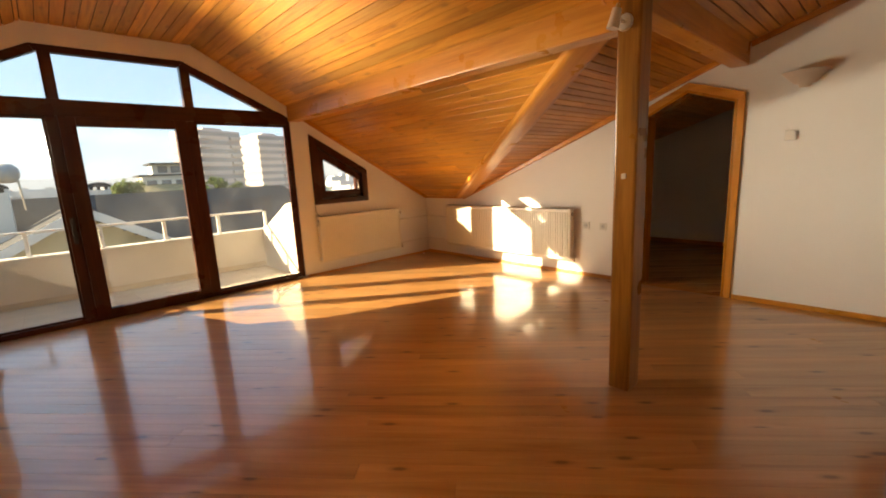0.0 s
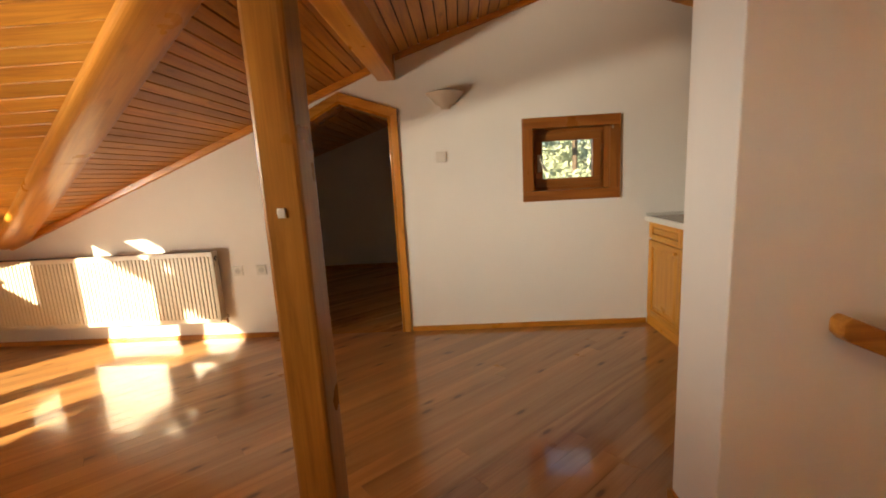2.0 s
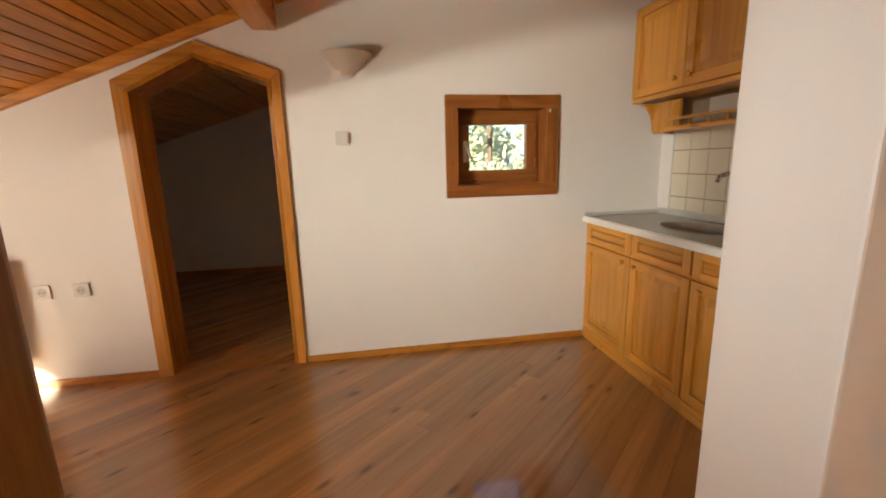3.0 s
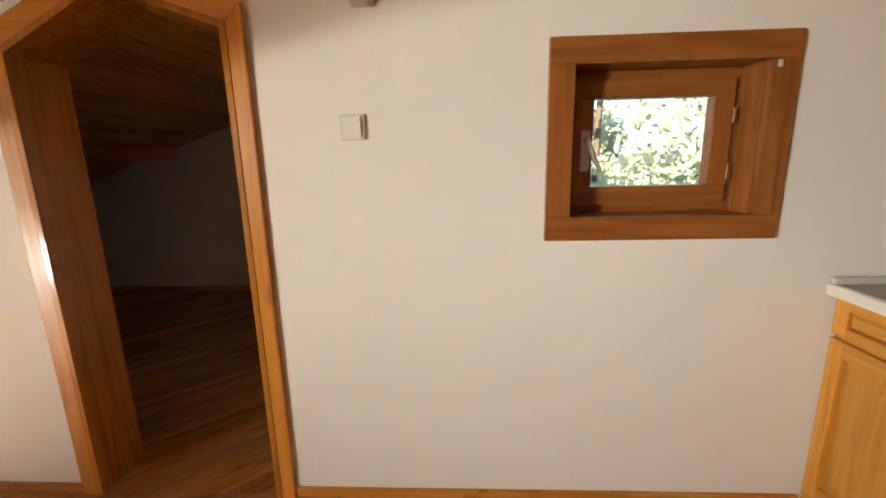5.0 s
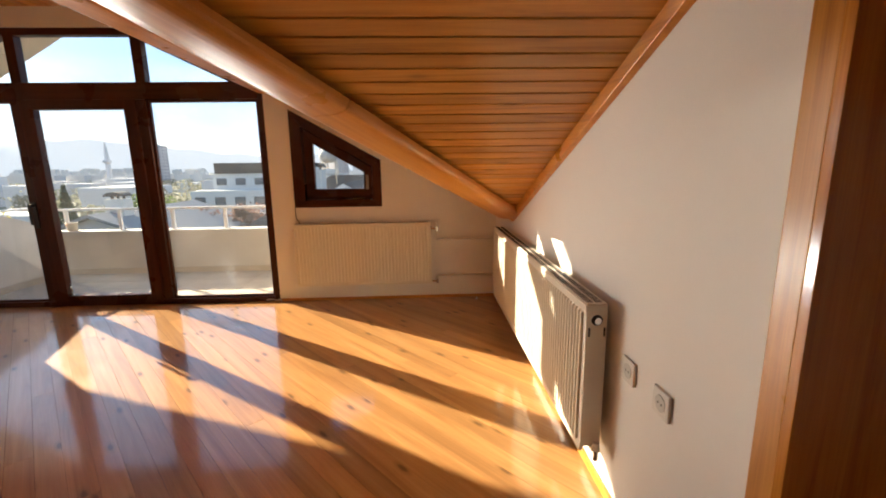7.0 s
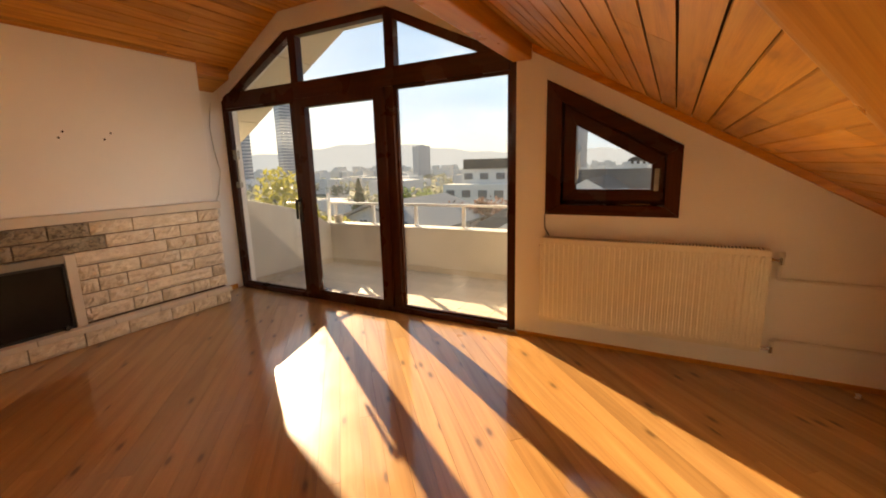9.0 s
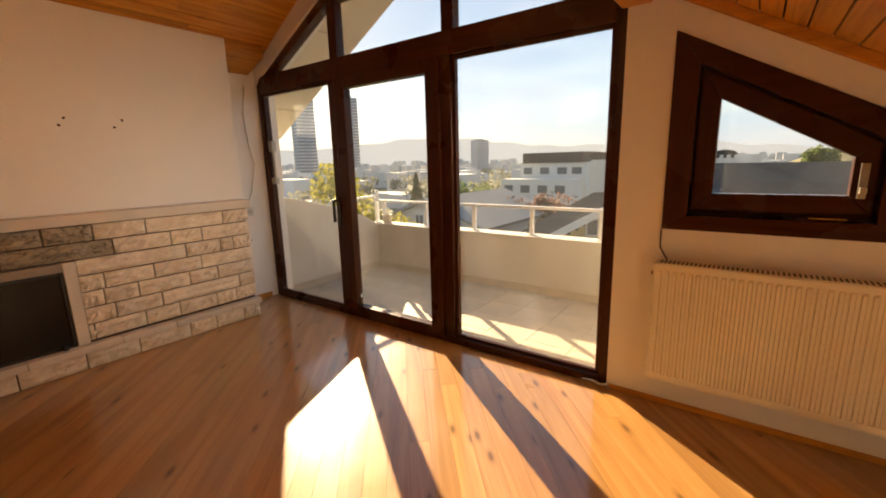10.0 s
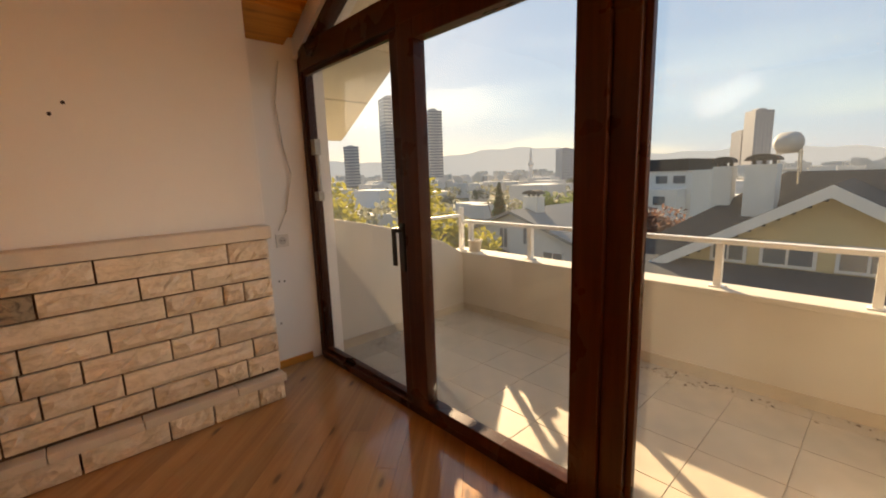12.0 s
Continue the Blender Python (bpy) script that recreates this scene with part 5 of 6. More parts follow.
box(bm, GX - 4.4, GX + 4.4, GY + 0.05, GY + 5, GZ - 4, -2.0)
part("gable_wall", bm, M_SIDING, house, "ochre lapped siding")
bm = bmesh.new()
box(bm, -6.2, 11.2, 18.6, 29.6, GZ - 4, -2.85)
part("wall", bm, M_WHITEH, house)
for x, w in ((GX - 2.05, 0.7), (GX - 0.75, 1.0), (GX + 0.75, 1.0), (GX + 2.05, 0.7)):
    house_window(house, x, -1.3, GY, w, 0.52)
chimney(house, -3.05, 22.4, 0.6, 0.6, -0.6, 1.25)
chimney(house, -1.85, 22.0, 0.85, 0.85, -0.8, 1.28)
chimney(house, 1.3, 25.0, 0.8, 0.6, 0.2, 1.2)
# lower dark roof in front of that gable
lowroof = thing("porch_roof", "dark flat felt roof in front of the siding gable", "roof")
bm = bmesh.new()
sheet(bm, [(-4.2, 14.8, -2.6), (6.5, 14.8, -2.6), (6.5, 18.2, -1.55), (-4.2, 18.2, -1.55)], 0, 0.15)
part("roof", bm, plain("dark_roof_felt", (0.05, 0.055, 0.062), 0.85, 0.3, 1.5, bump=0.3, fine=20), lowroof)
bm = bmesh.new()
box(bm, -4.0, 6.2, 15.2, 18.1, GZ - 3, -2.5)
part("wall", bm, M_WHITEH, lowroof)
# water tank and heater on the neighbour's roof
tank = thing("water_tank", "round grey water tank on a steel stand on the roof", "tank")
TX, TY = -1.45, 23.6
bm = bmesh.new()
lathe(bm, (0, 0, 0), ((0.04, 0.0), (0.24, 0.05), (0.34, 0.16), (0.36, 0.22), (0.36, 0.60), (0.34, 0.66), (0.24, 0.77), (0.04, 0.82)), 20)
bmesh.ops.rotate(bm, verts=bm.verts, cent=(0, 0, 0), matrix=Matrix.Rotation(radians(90), 3, "Y") @ Matrix.Rotation(radians(25), 3, "X"))
bmesh.ops.translate(bm, verts=bm.verts, vec=(TX - 0.4, TY, 1.98))
part("drum", bm, plain("weathered_tank", (0.40, 0.38, 0.35), 0.6, 0.2, 4), tank, smooth=True)
for dx, dy in ((-0.36, -0.3), (0.36, -0.3), (0.36, 0.3), (-0.36, 0.3)):
    bm = bmesh.new()
    cyl(bm, (TX + dx, TY + dy, 0.3), (TX + dx * 0.8, TY + dy * 0.8, 1.78), 0.028, 0.028, 6)
    part("leg", bm, M_STEEL, tank)
bm = bmesh.new()
for z in (1.05, 1.66):
    for dy in (-0.28, 0.28):
        cyl(bm, (TX - 0.34, TY + dy, z), (TX + 0.34, TY + dy, z), 0.02, 0.02, 6)
part("brace", bm, M_STEEL, tank)

# white house further west
house2 = thing("house", "white neighbouring house with a low gable, dark windows and one chimney", "house")
HX, HY, HZ = -12.2, 22.0, -0.75
bm = bmesh.new()
for s in (-1, 1):
    sheet(bm, [(HX, HY - 0.4, HZ), (HX + s * 3.9, HY - 0.4, HZ - 1.45), (HX + s * 3.9, HY + 9, HZ - 1.45), (HX, HY + 9, HZ)], 0, 0.15)
part("roof", bm, plain("pale_roof", (0.22, 0.215, 0.205), 0.8, 0.1), house2)
bm = bmesh.new()
prism(bm, ((HX - 3.6, GZ - 4), (HX + 3.6, GZ - 4), (HX + 3.6, HZ - 1.35), (HX, HZ - 0.02), (HX - 3.6, HZ - 1.35)), "y", HY, HY + 8.6)
part("wall", bm, M_WHITEH, house2)
for x, z, w, h in ((HX - 0.6, -2.6, 0.5, 1.0), (HX + 0.9, -2.3, 0.4, 0.8), (HX + 2.4, -3.6, 1.0, 1.0), (HX - 2.4, -3.6, 0.8, 1.0)):
    house_window(house2, x, z, HY, w, h)
chimney(house2, HX + 0.2, HY + 1.5, 0.9, 0.7, HZ - 0.6, HZ + 0.75)
house3 = thing("house", "house with a wide grey hipped roof below the balcony", "house")
bm = bmesh.new()
pitched(bm, -22.0, -10.0, 15.0, 24.0, -4.4, -1.6, 4.0, 4.0)
part("roof", bm, M_SHINGLE, house3)
bm = bmesh.new()
box(bm, -21.4, -10.6, 15.5, 23.5, GZ - 4, -4.3)
part("wall", bm, M_WHITEH, house3)
chimney(house3, -17.2, 19.3, 0.9, 0.7, -2.2, -0.5)
# small row of houses to the north-east
for x, y, z, w in ((9.0, 26.0, -1.0, 9.0), (22.0, 34.0, -0.6, 10.0), (16.0, 48.0, 0.5, 12.0)):
    h = thing("house", "low house with a dark grey hipped roof", "house", "houses to the north-east")
    bm = bmesh.new()
    pitched(bm, x - w / 2, x + w / 2, y - 4, y + 4, z - 2.4, z, 3.0, 3.0)
    part("roof", bm, M_SHINGLE, h)
    bm = bmesh.new()
    box(bm, x - w / 2 + 0.5, x + w / 2 - 0.5, y - 3.5, y + 3.5, GZ - 6, z - 2.3)
    part("wall", bm, M_WHITEH, h)

# dry hillside with a house on top, below the apartment blocks
bm = bmesh.new()
HILL = (17.0, 102.0)
seg = 36
rings = []
hill_rng = random.Random(4)
for f, z in ((1.0, -14.2), (0.8, -9.0), (0.6, -4.5), (0.42, -0.6), (0.25, 1.2), (0.1, 1.9)):
    rings.append([bm.verts.new((HILL[0] + 26 * f * math.cos(2 * math.pi * i / seg) * hill_rng.uniform(0.94, 1.06), HILL[1] + 18 * f * math.sin(2 * math.pi * i / seg), z)) for i in range(seg)])
for a, b in zip(rings, rings[1:]):
    for i in range(seg):
        j = (i + 1) % seg
        bm.faces.new((a[i], a[j], b[j], b[i]))
bm.faces.new(rings[-1])
structure("ground_hillside", bm, plain("dry_grass", (0.30, 0.24, 0.13), 0.95, 0.4, 0.12, bump=0.3, fine=2, stain=(0.14, 0.15, 0.07)), "dry grassy hillside beyond the roofs", "hillside")
hilltop = thing("house", "flat-roofed house with dark storeys on the hillside", "house")
bm = bmesh.new()
box(bm, 13.5, 22.0, 98.5, 105.0, -1.5, 3.0)
box(bm, 15.5, 21.0, 99.5, 104.0, 3.0, 5.2)
part("wall", bm, M_CHIM, hilltop)
for x0, x1, z in ((13.0, 22.5, 3.0), (15.0, 21.5, 5.2)):
    block("roof", M_SHINGLE, hilltop, (x0, x1, 98.0, 105.5, z, z + 0.3))
for x, z in ((14.2, 0.9), (16.6, 0.9), (19.0, 0.9), (16.4, 3.6), (18.6, 3.6)):
    block("window", M_HWIN, hilltop, (x, x + 1.6, 98.42 if z < 3 else 99.42, 98.52 if z < 3 else 99.52, z, z + 1.3))

# white modern block
blockh = thing("modern_building", "flat-roofed white building with dark attic storey", "building")
bm = bmesh.new()
box(bm, -25.0, -15.5, 60, 75, -14, 0.9)
box(bm, -26.5, -16.0, 57, 60, -14, -1.2)
part("wall", bm, M_WHITEH, blockh)
block("parapet", M_SHINGLE, blockh, (-24.6, -15.9, 59.8, 74, 0.9, 2.3))
for x, z in ((-24.5, -0.6), (-22.0, -0.6), (-19.5, -0.6), (-17.5, -0.6)):
    block("window", M_HWIN, blockh, (x, x + 1.3, 59.9, 60.05, z, z + 0.9))
for x, z in ((-26.0, -3.0), (-23.5, -3.0), (-21.0, -3.0), (-18.6, -3.0)):
    block("window", M_HWIN, blockh, (x, x + 1.3, 56.9, 57.05, z, z + 1.0))


def tower(name, az, dist, width, depth, top_el, label, mat, floors, balconies=True, group="", twist=0):
    """A high block at a bearing from the room, turned to face it."""
    t = thing(name, label, "tower", group)
    a = radians(az)
    cx, cy = 1.3 + dist * math.cos(a), 4.5 + dist * math.sin(a)
    base, topz = -14.0, 1.27 + dist * math.tan(radians(top_el))
    place = pose(cx, cy, 0, 0, 0, az + 90 + twist)
    bm = bmesh.new()
    box(bm, -width / 2, width / 2, -depth / 2, depth / 2, base, topz)
    box(bm, -width * 0.2, width * 0.25, -depth * 0.3, depth * 0.3, topz, topz + (topz - base) * 0.03)
    part("body", bm, mat, t)
    fh = (topz - base) / floors
    bm = bmesh.new()
    for f in range(floors):
        z = base + fh * (f + 0.35)
        if balconies:
            box(bm, -width / 2 - 0.1, width / 2 + 0.1, -depth / 2 - 0.1, depth / 2 + 0.1, z, z + fh * 0.5)
            continue
        n = 5
        for k in range(n):
            x = -width / 2 + width * (k + 0.22) / n
            box(bm, x, x + width * 0.56 / n, depth / 2 - 0.1, depth / 2 + 0.12, z, z + fh * 0.45)
    tagged(part("windows", bm, M_APTW if name == "apartment_tower" else M_TWIN, t), kind="stuff")
    if balconies:
        bm = bmesh.new()
        for f in range(floors):
            z = base + fh * f
            for x0, x1 in ((-0.62, -0.28), (0.30, 0.62)):
                box(bm, width * x0 * 0.82, width * x1 * 0.82, -depth * 0.3, depth / 2 + 0.7, z, z + fh * 0.33)
        tagged(part("balconies", bm, M_APTB if name == "apartment_tower" else M_TOWB, t), kind="stuff")
    t.matrix_world = place
    return t


# window colour is lightened to carry the haze over the far towers
M_TWIN = plain("tower_window_painted_haze", (0.20, 0.21, 0.24), 0.3, 0.2, 1, bump=0)
M_TOWA = plain("concrete_tower", (0.46, 0.46, 0.48), 0.8, 0.15, 0.03, bump=0)
M_TOWB = plain("pale_balcony_band", (0.62, 0.60, 0.59), 0.8, 0.1, 0.03, bump=0)
M_TOWC = plain("glazed_tower", (0.36, 0.35, 0.36), 0.5, 0.2, 0.02, bump=0)
M_APTW = plain("apartment_window_band", (0.30, 0.27, 0.26), 0.4, 0.2, 0.3, bump=0)
M_APTB = plain("apartment_balcony_render", (0.50, 0.43, 0.39), 0.85, 0.12, 0.05, bump=0)
M_APT = plain("pinkish_apartment_render", (0.55, 0.46, 0.42), 0.85, 0.12, 0.05, bump=0)
tower("tower", 143.8, 420, 16, 16, 9.8, "tall grey residential tower with balconies on every floor", M_TOWA, 30, twist=20)
tower("tower", 138.2, 470, 15, 15, 8.2, "tall grey residential tower with balconies on every floor", M_TOWA, 28, twist=20)
tower("tower", 149.0, 430, 14, 14, 4.0, "lower grey residential tower with balconies", M_TOWA, 16)
tower("tower", 121.2, 420, 13, 12, 2.8, "slim pale office tower in the distance", M_TOWA, 14, False, twist=30)
tower("tower", 101.1, 620, 21, 18, 5.6, "tall glazed double tower in the haze", M_TOWC, 24, False, twist=35)
tower("tower", 102.6, 640, 10, 18, 3.6, "tall glazed double tower in the haze", M_TOWC, 18, False, twist=35)
tower("apartment_tower", 75.4, 150, 14.5, 12, 5.9, "pinkish apartment block with rows of balconies", M_APT, 12, twist=38)
tower("apartment_tower", 69.0, 190, 15.0, 12, 5.3, "pinkish apartment block with rows of balconies", M_APT, 12, twist=38)
minaret = thing("minaret", "slender distant minaret with a pointed top", "minaret")
bm = bmesh.new()
a = radians(125.5)
lathe(bm, (1.3 + 300 * math.cos(a), 4.5 + 300 * math.sin(a), -14), ((1.4, 0), (1.2, 20), (2.0, 20.5), (2.0, 22), (1.0, 22), (0.9, 27), (0.1, 33)), 10)
part("shaft", bm, M_TOWB, minaret)

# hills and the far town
# the hills are given a faint glow that stands in for haze
M_HILL = glow("haze_glow_hills", (0.40, 0.41, 0.42), 0.30)
rng = random.Random(3)
bm = bmesh.new()
n = 160
lo, hi = [], []
for i in range(n + 1):
    az = radians(20 + 160 * i / n)
    el = 2.0 + 0.9 * math.exp(-((math.degrees(az) - 128) / 14) ** 2) + 0.35 * math.sin(math.degrees(az) * 0.21) + 0.12 * math.sin(math.degrees(az) * 1.3) - 0.9 * math.exp(-((math.degrees(az) - 88) / 14) ** 2)
    r = 3200
    x, y = 1.3 + r * math.cos(az), 4.5 + r * math.sin(az)
    lo.append(bm.verts.new((x, y, -60)))
    hi.append(bm.verts.new((x, y, 1.3 + r * math.tan(radians(el)) + rng.uniform(-2, 2))))
for i in range(n):
    bm.faces.new((lo[i], lo[i + 1], hi[i + 1], hi[i]))
structure("backdrop_hills", bm, M_HILL, "grey hills on the horizon, haze put in as glow", "hills")

# walls of the far town are painted paler in place of haze
M_TOWN = plain("town_walls_painted_haze", (0.62, 0.60, 0.58), 0.85, 0.2, 0.01, bump=0)
bm = bmesh.new()
for i in range(900):
    az, r = radians(rng.uniform(30, 165)), rng.uniform(90, 1500) ** 1.0
    x, y = 1.3 + r * math.cos(az), 4.5 + r * math.sin(az)
    w, d, h = rng.uniform(7, 18), rng.uniform(7, 14), rng.uniform(4, 9) * (1 + r / 700)
    if r < 160 and math.degrees(az) > 95:
        h = 5
    box(bm, x - w / 2, x + w / 2, y - d / 2, y + d / 2, -14.2, -14.2 + h)
tagged(part("distant_town", bm, M_TOWN), "distant town blocks, haze put into their pale colour", "town", "", "stuff")


# ---- trees ----
def leaf_material(name, a, b):
    m, nt, bs = material(name)
    rnd = nt.nodes.new("ShaderNodeNewGeometry").outputs["Random Per Island"]
    nt.links.new(ramp(nt, rnd, [(0.0, a), (1.0, b)]), bs.inputs["Base Color"])
    bs.inputs["Roughness"].default_value = 0.7
    bs.inputs["Specular IOR Level"].default_value = 0.1
    bs.inputs["Transmission Weight"].default_value = 0.0
    tr = nt.nodes.new("ShaderNodeBsdfTranslucent")
    tr.inputs[0].default_value = (*[min(1, 1.2 * c) for c in b], 1)
    mx = nt.nodes.new("ShaderNodeMixShader")
    mx.inputs[0].default_value = 0.35
    nt.links.new(bs.outputs[0], mx.inputs[1])
    nt.links.new(tr.outputs[0], mx.inputs[2])
    nt.links.new(mx.outputs[0], nt.nodes["Material Output"].inputs[0])
    return m


M_BARK = plain("bark", (0.12, 0.085, 0.06), 0.9, 0.3, 8, bump=0.6, fine=30)
M_LEAF_Y = leaf_material("yellow_green_leaves", (0.13, 0.15, 0.03), (0.30, 0.27, 0.05))
M_LEAF_G = leaf_material("green_leaves", (0.04, 0.08, 0.025), (0.11, 0.15, 0.05))
# the glare of full sun is put into this pale leaf colour
M_LEAF_P = leaf_material("leaves_painted_sunlit", (0.24, 0.29, 0.18), (0.46, 0.50, 0.38))
# distance haze is put into the colour of these greyer leaves
M_LEAF_H = leaf_material("far_leaves_painted_haze", (0.13, 0.14, 0.10), (0.20, 0.20, 0.15))
M_LEAF_R = leaf_material("russet_leaves", (0.10, 0.05, 0.045), (0.16, 0.09, 0.07))
M_LEAF_D = leaf_material("dark_needles", (0.03, 0.05, 0.03), (0.06, 0.09, 0.05))


def leaf_quad(verts, faces, c, s, rng):
    u = Vector((rng.gauss(0, 1), rng.gauss(0, 1), rng.gauss(0, 1))).normalized()
    v = u.orthogonal().normalized()
    k = len(verts)
    verts += [c - u * s, c + v * s * 0.45, c + u * s, c - v * s * 0.45]
    faces.append((k, k + 1, k + 2, k + 3))


def tree(name, at, height, spread, mat, label, seed, leaves=2600, size=0.16, conifer=False):
    rng = random.Random(seed)
    t = thing(name, label, "tree")
    x, y, z = at
    bm = bmesh.new()
    cyl(bm, (x, y, z), (x + 0.1, y, z + height * 0.55), height * 0.022, height * 0.013, 8)
    tips = []
    for i in range(9):
        a, r = rng.uniform(0, 6.28), spread * rng.uniform(0.35, 0.8)
        start = Vector((x + 0.05, y, z + height * rng.uniform(0.25, 0.5)))
        end = Vector((x + r * math.cos(a), y + r * math.sin(a), z + height * rng.uniform(0.55, 0.92)))
        cyl(bm, start, end, height * 0.009, height * 0.003, 6)
        tips.append(end)
    if conifer:
        cyl(bm, (x + 0.1, y, z + height * 0.55), (x, y, z + height), height * 0.013, 0.02, 6)
    part("trunk", bm, M_BARK, t)
    verts, faces = [], []
    if conifer:
        for i in range(leaves):
            h = rng.random() ** 1.2
            tier = 1 - 0.35 * ((h * 9) % 1)
            r, a = spread * (1 - h) * tier * math.sqrt(rng.random()), rng.uniform(0, 6.28)
            leaf_quad(verts, faces, Vector((x + r * math.cos(a), y + r * math.sin(a), z + height * (0.12 + 0.88 * h) - 0.25 * r)), size, rng)
    else:
        clumps = [(p, spread * rng.uniform(0.22, 0.42)) for p in tips]
        for i in range(22):
            a, r = rng.uniform(0, 6.28), spread * math.sqrt(rng.random()) * 0.9
            h = rng.uniform(0.42, 1.0) * (1 - 0.3 * (r / spread) ** 2)
            clumps.append((Vector((x + r * math.cos(a), y + r * math.sin(a), z + height * h)), spread * rng.uniform(0.16, 0.34)))
        for i in range(leaves):
            c, r = clumps[rng.randrange(len(clumps))]
            d = Vector((rng.gauss(0, 1), rng.gauss(0, 1), rng.gauss(0, 0.8))).normalized() * r * rng.random() ** 0.4
            leaf_quad(verts, faces, c + d, size * rng.uniform(0.6, 1.3), rng)
    me = bpy.data.meshes.new("crown")
    me.from_pydata(verts, [], faces)
    me.materials.append(mat)
    crown = new("crown", me)
    crown.parent = t
    return t


tree("tree", (-8.7, 10.6, GZ - 1.2), 10.2, 2.6, M_LEAF_Y, "yellow-green autumn tree beyond the balcony wall", 1, 15000, 0.10)
tree("tree", (-7.6, 12.6, GZ - 1.5), 9.0, 2.3, M_LEAF_Y, "yellow-green autumn tree beyond the balcony wall", 2, 13000, 0.10)
tree("tree", (-8.4, 15.5, GZ - 1.5), 5.4, 2.2, M_LEAF_G, "green garden tree between the houses", 4, 5000, 0.12)
tree("tree", (-9.0, 30.0, GZ - 2), 8.0, 3.2, M_LEAF_R, "russet leafed tree between the roofs", 5, 5000, 0.17)
tree("conifer", (-33.0, 46.0, -12.5), 12.5, 3.4, M_LEAF_D, "dark pointed conifer among the roofs", 6, 5000, 0.25, True)
tree("tree", (-27.0, 52.0, -13), 9.0, 5.5, M_LEAF_G, "rounded green tree among the roofs", 7, 4500, 0.3)
tree("tree", (-38.0, 66.0, -13), 10.0, 6.0, M_LEAF_G, "rounded green tree among the roofs", 8, 4500, 0.32)
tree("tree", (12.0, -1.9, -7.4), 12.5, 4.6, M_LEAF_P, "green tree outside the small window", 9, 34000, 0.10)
tree("tree", (10.5, 41.0, -12), 12.2, 5.0, M_LEAF_G, "green tree below the apartment blocks", 10, 4000, 0.3)
tree("tree", (25.0, 60.0, -12), 14.0, 6.0, M_LEAF_G, "green tree below the apartment blocks", 11, 4000, 0.3)
tree("tree", (7.8, 19.6, GZ - 2), 8.6, 1.6, M_LEAF_Y, "yellow autumn shrub beyond the balcony corner", 13, 4000, 0.13)
for k, (x, y, z, h) in enumerate(((10.5, 92.0, -3.5, 5.5), (20.0, 88.0, -4.5, 5.0), (23.5, 92.0, -4.0, 6.0), (28.0, 90.0, -6.0, 7.0))):
    tree("tree", (x, y, z), h, 3.0, M_LEAF_G, "green tree on the dry hillside", 30 + k, 2200, 0.34)
rng = random.Random(12)
verts, faces = [], []
for i in range(420):
    az, r = radians(rng.uniform(45, 162)), rng.uniform(70, 420)
    c0 = Vector((1.3 + r * math.cos(az), 4.5 + r * math.sin(az), -13))
    hgt, sp = rng.uniform(5, 9), rng.uniform(2.5, 4.5)
    for k in range(70):
        d = Vector((rng.gauss(0, 0.5) * sp, rng.gauss(0, 0.5) * sp, hgt * (0.3 + 0.7 * rng.random())))
        leaf_quad(verts, faces, c0 + d, 0.9, rng)
me = bpy.data.meshes.new("distant_trees")
me.from_pydata([tuple(v) for v in verts], [], faces)
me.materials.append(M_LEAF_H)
tagged(new("distant_trees", me), "green trees scattered through the distant town", "trees", "", "stuff")


# ---- stone blocks of the fireplace ----
def stone_mesh(length, height, seed, mat):
    """A split-faced block: its face towards +x, a few raised facets, foot at z = 0, from y = 0."""
    rng = random.Random(seed)
    bm = bmesh.new()
    g = 0.0048
    ny, nz = 8, 4
    grid = []
    for j in range(nz + 1):
        row = []
        for i in range(ny + 1):
            edge = i in (0, ny) or j in (0, nz)
            y = g + (length - 2 * g) * i / ny + (0 if edge else rng.uniform(-0.015, 0.015))
            z = g + (height - 2 * g) * j / nz
            row.append(bm.verts.new((0.012 if edge else rng.uniform(0.013, 0.034), y, z)))
        grid.append(row)
    for j in range(nz):
        for i in range(ny):
            bm.faces.new((grid[j][i], grid[j][i + 1], grid[j + 1][i + 1], grid[j + 1][i]))
    rim = grid[0] + [r[-1] for r in grid[1:-1]] + grid[-1][::-1] + [r[0] for r in grid[1:-1]][::-1]
    low = [bm.verts.new((-0.02, v.co.y, v.co.z)) for v in rim]
    for i in range(len(rim)):
        j = (i + 1) % len(rim)
        bm.faces.new((rim[j], rim[i], low[i], low[j]))
    return mesh_of("brick", bm, mat)


STONES = {}
# lengths of the blocks in each course, from the window end
SEEN = ((0.18, 0.16, 0.28, 0.225, 0.3), (0.14, 0.585, 0.285), (0.305, 0.215, 0.34), (0.42, 0.33, 0.295),
        (0.155, 0.105, 0.26, 0.66), (0.39, 0.22, 0.355, 0.545), (0.215, 0.545, 0.30, 0.25, 0.35), (0.15, 0.23, 0.20, 0.34, 0.30, 0.33))
rng = random.Random(21)
rows = [(0.18 + 0.1093 * i, 0.1093) for i in range(7)] + [(0.0, 0.115)]
patterns = ([0.30, 0.16, 0.24, 0.36, 0.30], [0.20, 0.36, 0.22, 0.28], [0.36, 0.18, 0.30, 0.20], [0.16, 0.30, 0.36, 0.24], [0.28, 0.36, 0.20, 0.16])
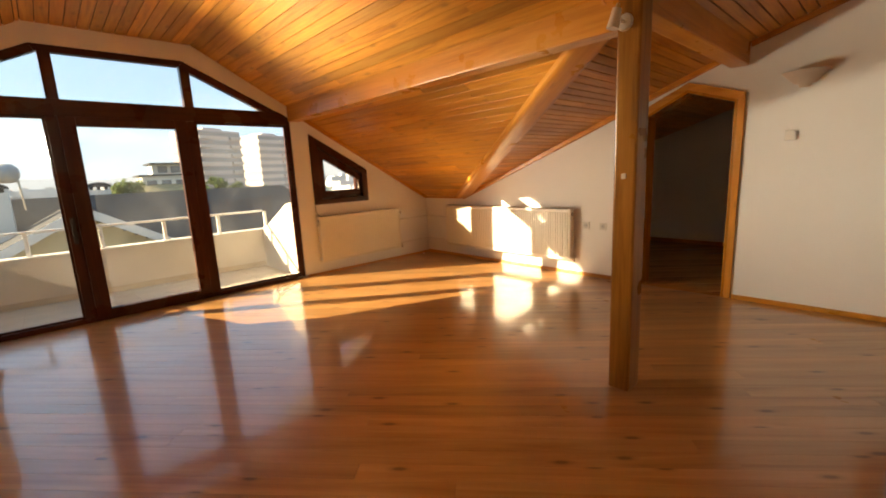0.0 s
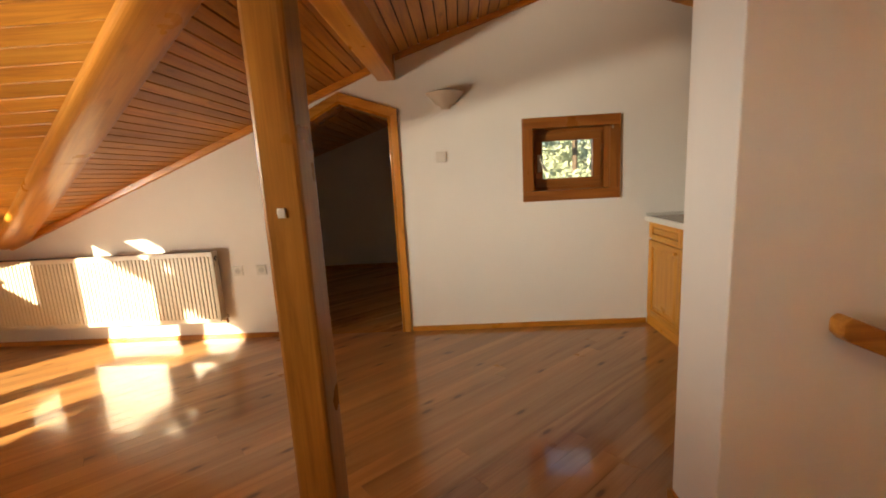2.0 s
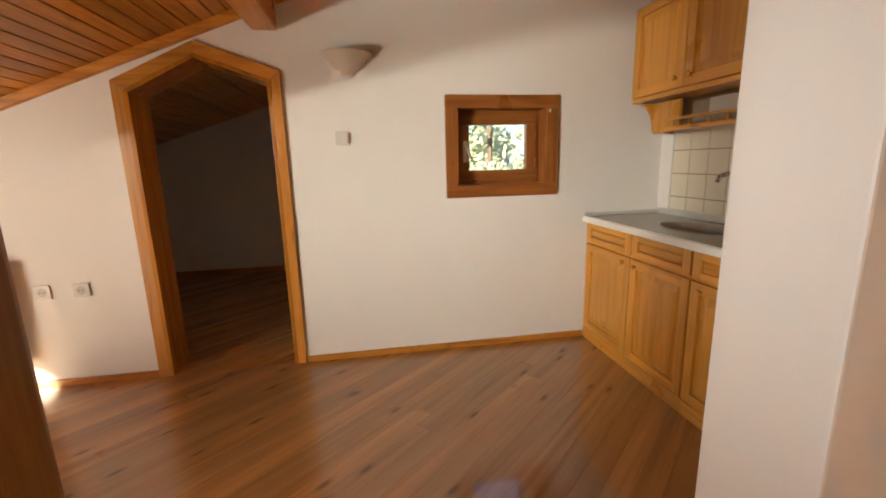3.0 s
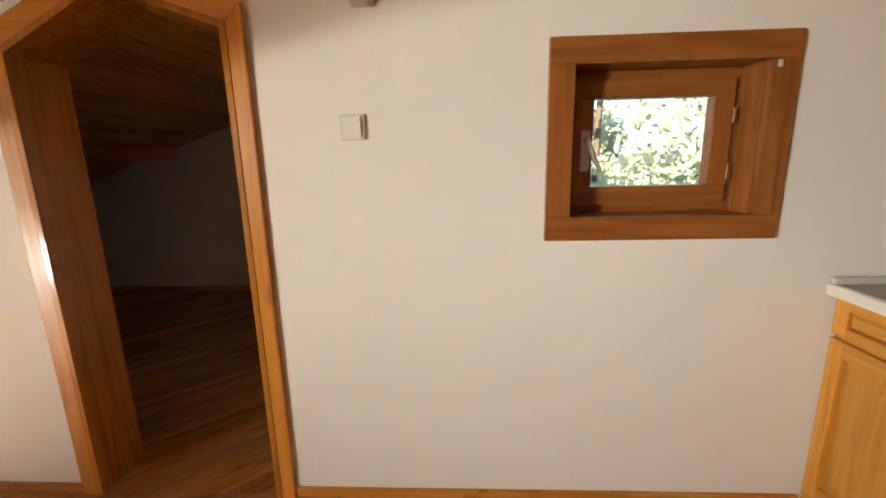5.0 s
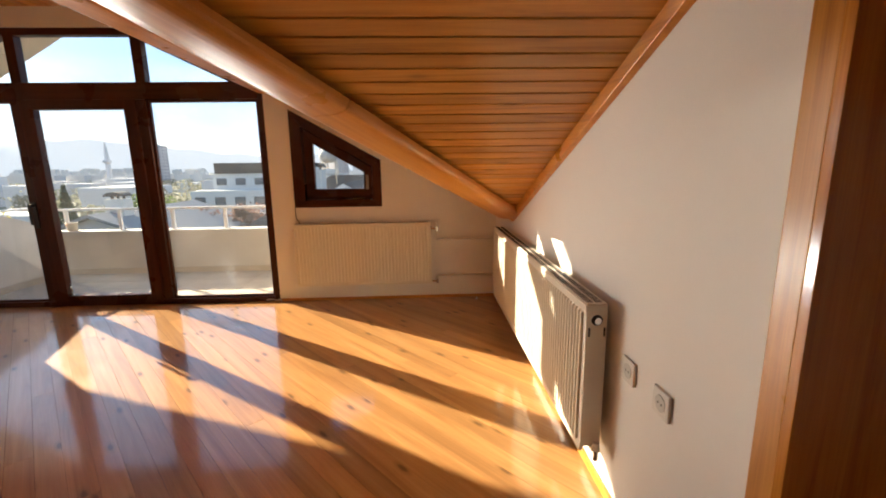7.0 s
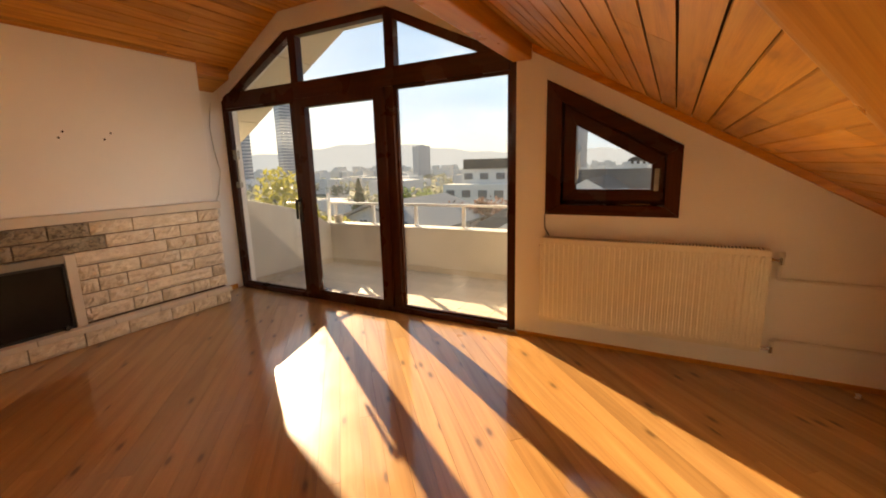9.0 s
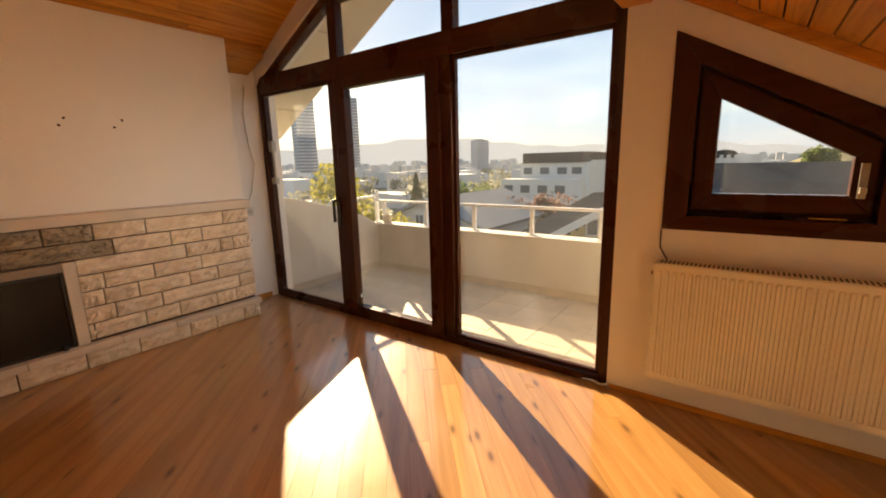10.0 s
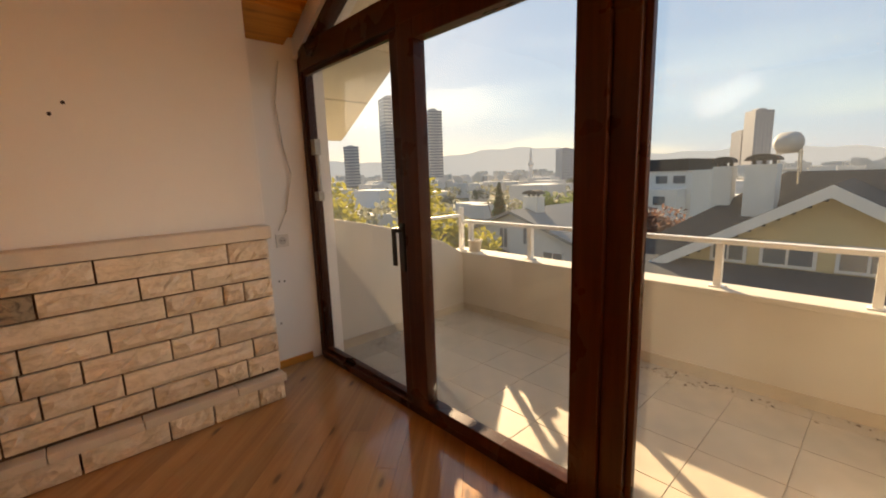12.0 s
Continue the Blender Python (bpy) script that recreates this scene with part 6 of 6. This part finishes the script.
for k, (z, h) in enumerate(rows):
    y, p, seen = FY_N, patterns[k % 5], SEEN[k]
    i = 0
    while y > FY_S + 0.02:
        ln = min(seen[i] if i < len(seen) else p[i % len(p)], y - FY_S)
        y0, y1 = y - ln, y
        spans = [(y0, y1)]
        if k < 5:                                # rows beside the firebox
            spans = [(max(y0, 4.25), y1)] if y1 > 4.25 else ([(y0, min(y1, 3.20))] if y0 < 3.20 else [])
        for a, b in spans:
            if b - a < 0.03:
                continue
            mid = (a + b) / 2
            sooty = 2.9 < mid < 4.32 and z > 0.7
            key = (round(b - a, 3), h, i % 3, sooty)
            if key not in STONES:
                STONES[key] = stone_mesh(b - a, h, len(STONES) * 7 + 3, M_STONE_SOOT if sooty else M_STONE)
            ob = new("brick", STONES[key])
            ob.location = (FX - 0.012 + (0.03 if k == 7 else 0.0), a, z)
            ob.parent = fire
        y = y0
        i += 1

# ---- wall tiles over the worktop ----
tiles = thing("wall_tiling", "cream glazed kitchen wall tiles with brown grout", "tiles", "", "structure")
block("grout", M_GROUT, tiles, (2.042, 3.876, YS, YS + 0.004, 0.94, 1.66))
bm = bmesh.new()
box(bm, 0.003, 0.152, 0.003, 0.009, 0.003, 0.150)
tile_me = mesh_of("tile", bm, M_TILE, 0.002)
for i in range(12):
    for j in range(4):
        z0 = 0.874 + 0.153 * j
        x0 = 3.875 - 0.155 * (i + 1)
        if x0 < 2.04:
            continue
        ob = new("tile", tile_me)
        ob.location = (x0, YS, z0)
        ob.parent = tiles
block("corner_strip", M_WALL, tiles, (3.878, 3.998, YS + 0.0005, YS + 0.012, 0.94, 1.66), label="white painted strip in the corner")

# ---- balcony tiles ----
bm = bmesh.new()
T = 0.335
box(bm, 0.002, T - 0.002, 0.002, T - 0.002, -0.008, 0.0)
bt = mesh_of("tile", bm, M_BALC, 0.0015)
for i in range(-5, 6):
    for j in range(0, 5):
        x0, y0 = 0.12 + T * i, 5.96 + T * j
        if x0 < BX0 - 0.2 or x0 + T > BX1 + 0.2 or y0 > BY1 - 0.05:
            continue
        ob = new("tile", bt)
        ob.location = (x0, y0, BZ)
        ob.parent = balc

# ---- floor boards, laid on the diagonal ----
bm = bmesh.new()
box(bm, XW - 0.05, 6.8, YS - 0.05, YN + 0.10, -0.12, -0.022)
floor = structure("floor", bm, M_FLOORBED, "glossy orange varnished pine floor boards laid diagonally", "floor")
ANG = radians(132.0)
DX, DYV = Vector((math.cos(ANG), math.sin(ANG))), Vector((-math.sin(ANG), math.cos(ANG)))


def clipped(poly, x0, x1, y0, y1):
    for axis, lim, sign in ((0, x0, 1), (0, x1, -1), (1, y0, 1), (1, y1, -1)):
        out = []
        for p, q in zip(poly, poly[1:] + poly[:1]):
            dp, dq_ = sign * (p[axis] - lim), sign * (q[axis] - lim)
            if dp >= 0:
                out.append(p)
            if (dp >= 0) != (dq_ >= 0):
                s = dp / (dp - dq_)
                out.append((p[0] + s * (q[0] - p[0]), p[1] + s * (q[1] - p[1])))
        poly = out
        if len(poly) < 3:
            return []
    return poly


def plank(bm, poly, thick=0.02):
    """A board with its upper edges eased."""
    c = (sum(p[0] for p in poly) / len(poly), sum(p[1] for p in poly) / len(poly))
    lo = [bm.verts.new((*p, -thick)) for p in poly]
    mid = [bm.verts.new((*p, -0.0005)) for p in poly]
    top = []
    for p in poly:
        d = Vector((c[0] - p[0], c[1] - p[1]))
        top.append(bm.verts.new((p[0] + d.normalized().x * 0.0007, p[1] + d.normalized().y * 0.0007, 0.0)))
    bm.faces.new(top)
    for i in range(len(poly)):
        j = (i + 1) % len(poly)
        bm.faces.new((lo[i], lo[j], mid[j], mid[i]))
        bm.faces.new((mid[i], mid[j], top[j], top[i]))


WIDE = 0.098
rng = random.Random(9)
rest = bmesh.new()
inv = Matrix.Rotation(-ANG, 4, "Z")
for r in range(-75, 75):
    s = -9.0 + rng.uniform(0, 2.0)
    while s < 9.0:
        ln = rng.uniform(2.2, 4.2)
        a, b = s + 0.0004, s + ln - 0.0004
        c, d = r * WIDE + 0.0005, (r + 1) * WIDE - 0.0005
        corners = []
        for u, v in ((a, c), (b, c), (b, d), (a, d)):
            w = DX * u + DYV * v
            corners.append((w.x + 2.0, w.y + 2.5))
        s += ln
        for zone, lim in (("room", (XW, XE, YS, YN + 0.02)), ("back", (XE, 6.75, 1.3, YN))):
            poly = clipped(corners, *lim)
            if not poly:
                continue
            if zone == "back":
                turned = [inv @ Vector((p[0], p[1], 0)) for p in poly]
                plank(rest, [(v.x, v.y) for v in turned])
                continue
            cx, cy = sum(p[0] for p in poly) / len(poly), sum(p[1] for p in poly) / len(poly)
            bm = bmesh.new()
            local = [inv @ Vector((p[0] - cx, p[1] - cy, 0)) for p in poly]
            plank(bm, [(v.x, v.y) for v in local])
            ob = new("floor_board", mesh_of("floor_board", bm, M_FLOOR))
            ob.matrix_world = pose(cx, cy, 0, 0, 0, 132.0)
            ob.parent = floor
rest_ob = part("floor_boards_back_room", rest, wood("floor_board_back_room", (0.30, 0.125, 0.04), (0.55, 0.27, 0.09), (0.68, 0.38, 0.15), 0.2, "X", "island", 0.3, 0.4, grain=0.6), floor)
rest_ob.matrix_world = pose(0, 0, 0, 0, 0, 132.0)
tagged(rest_ob, kind="stuff")
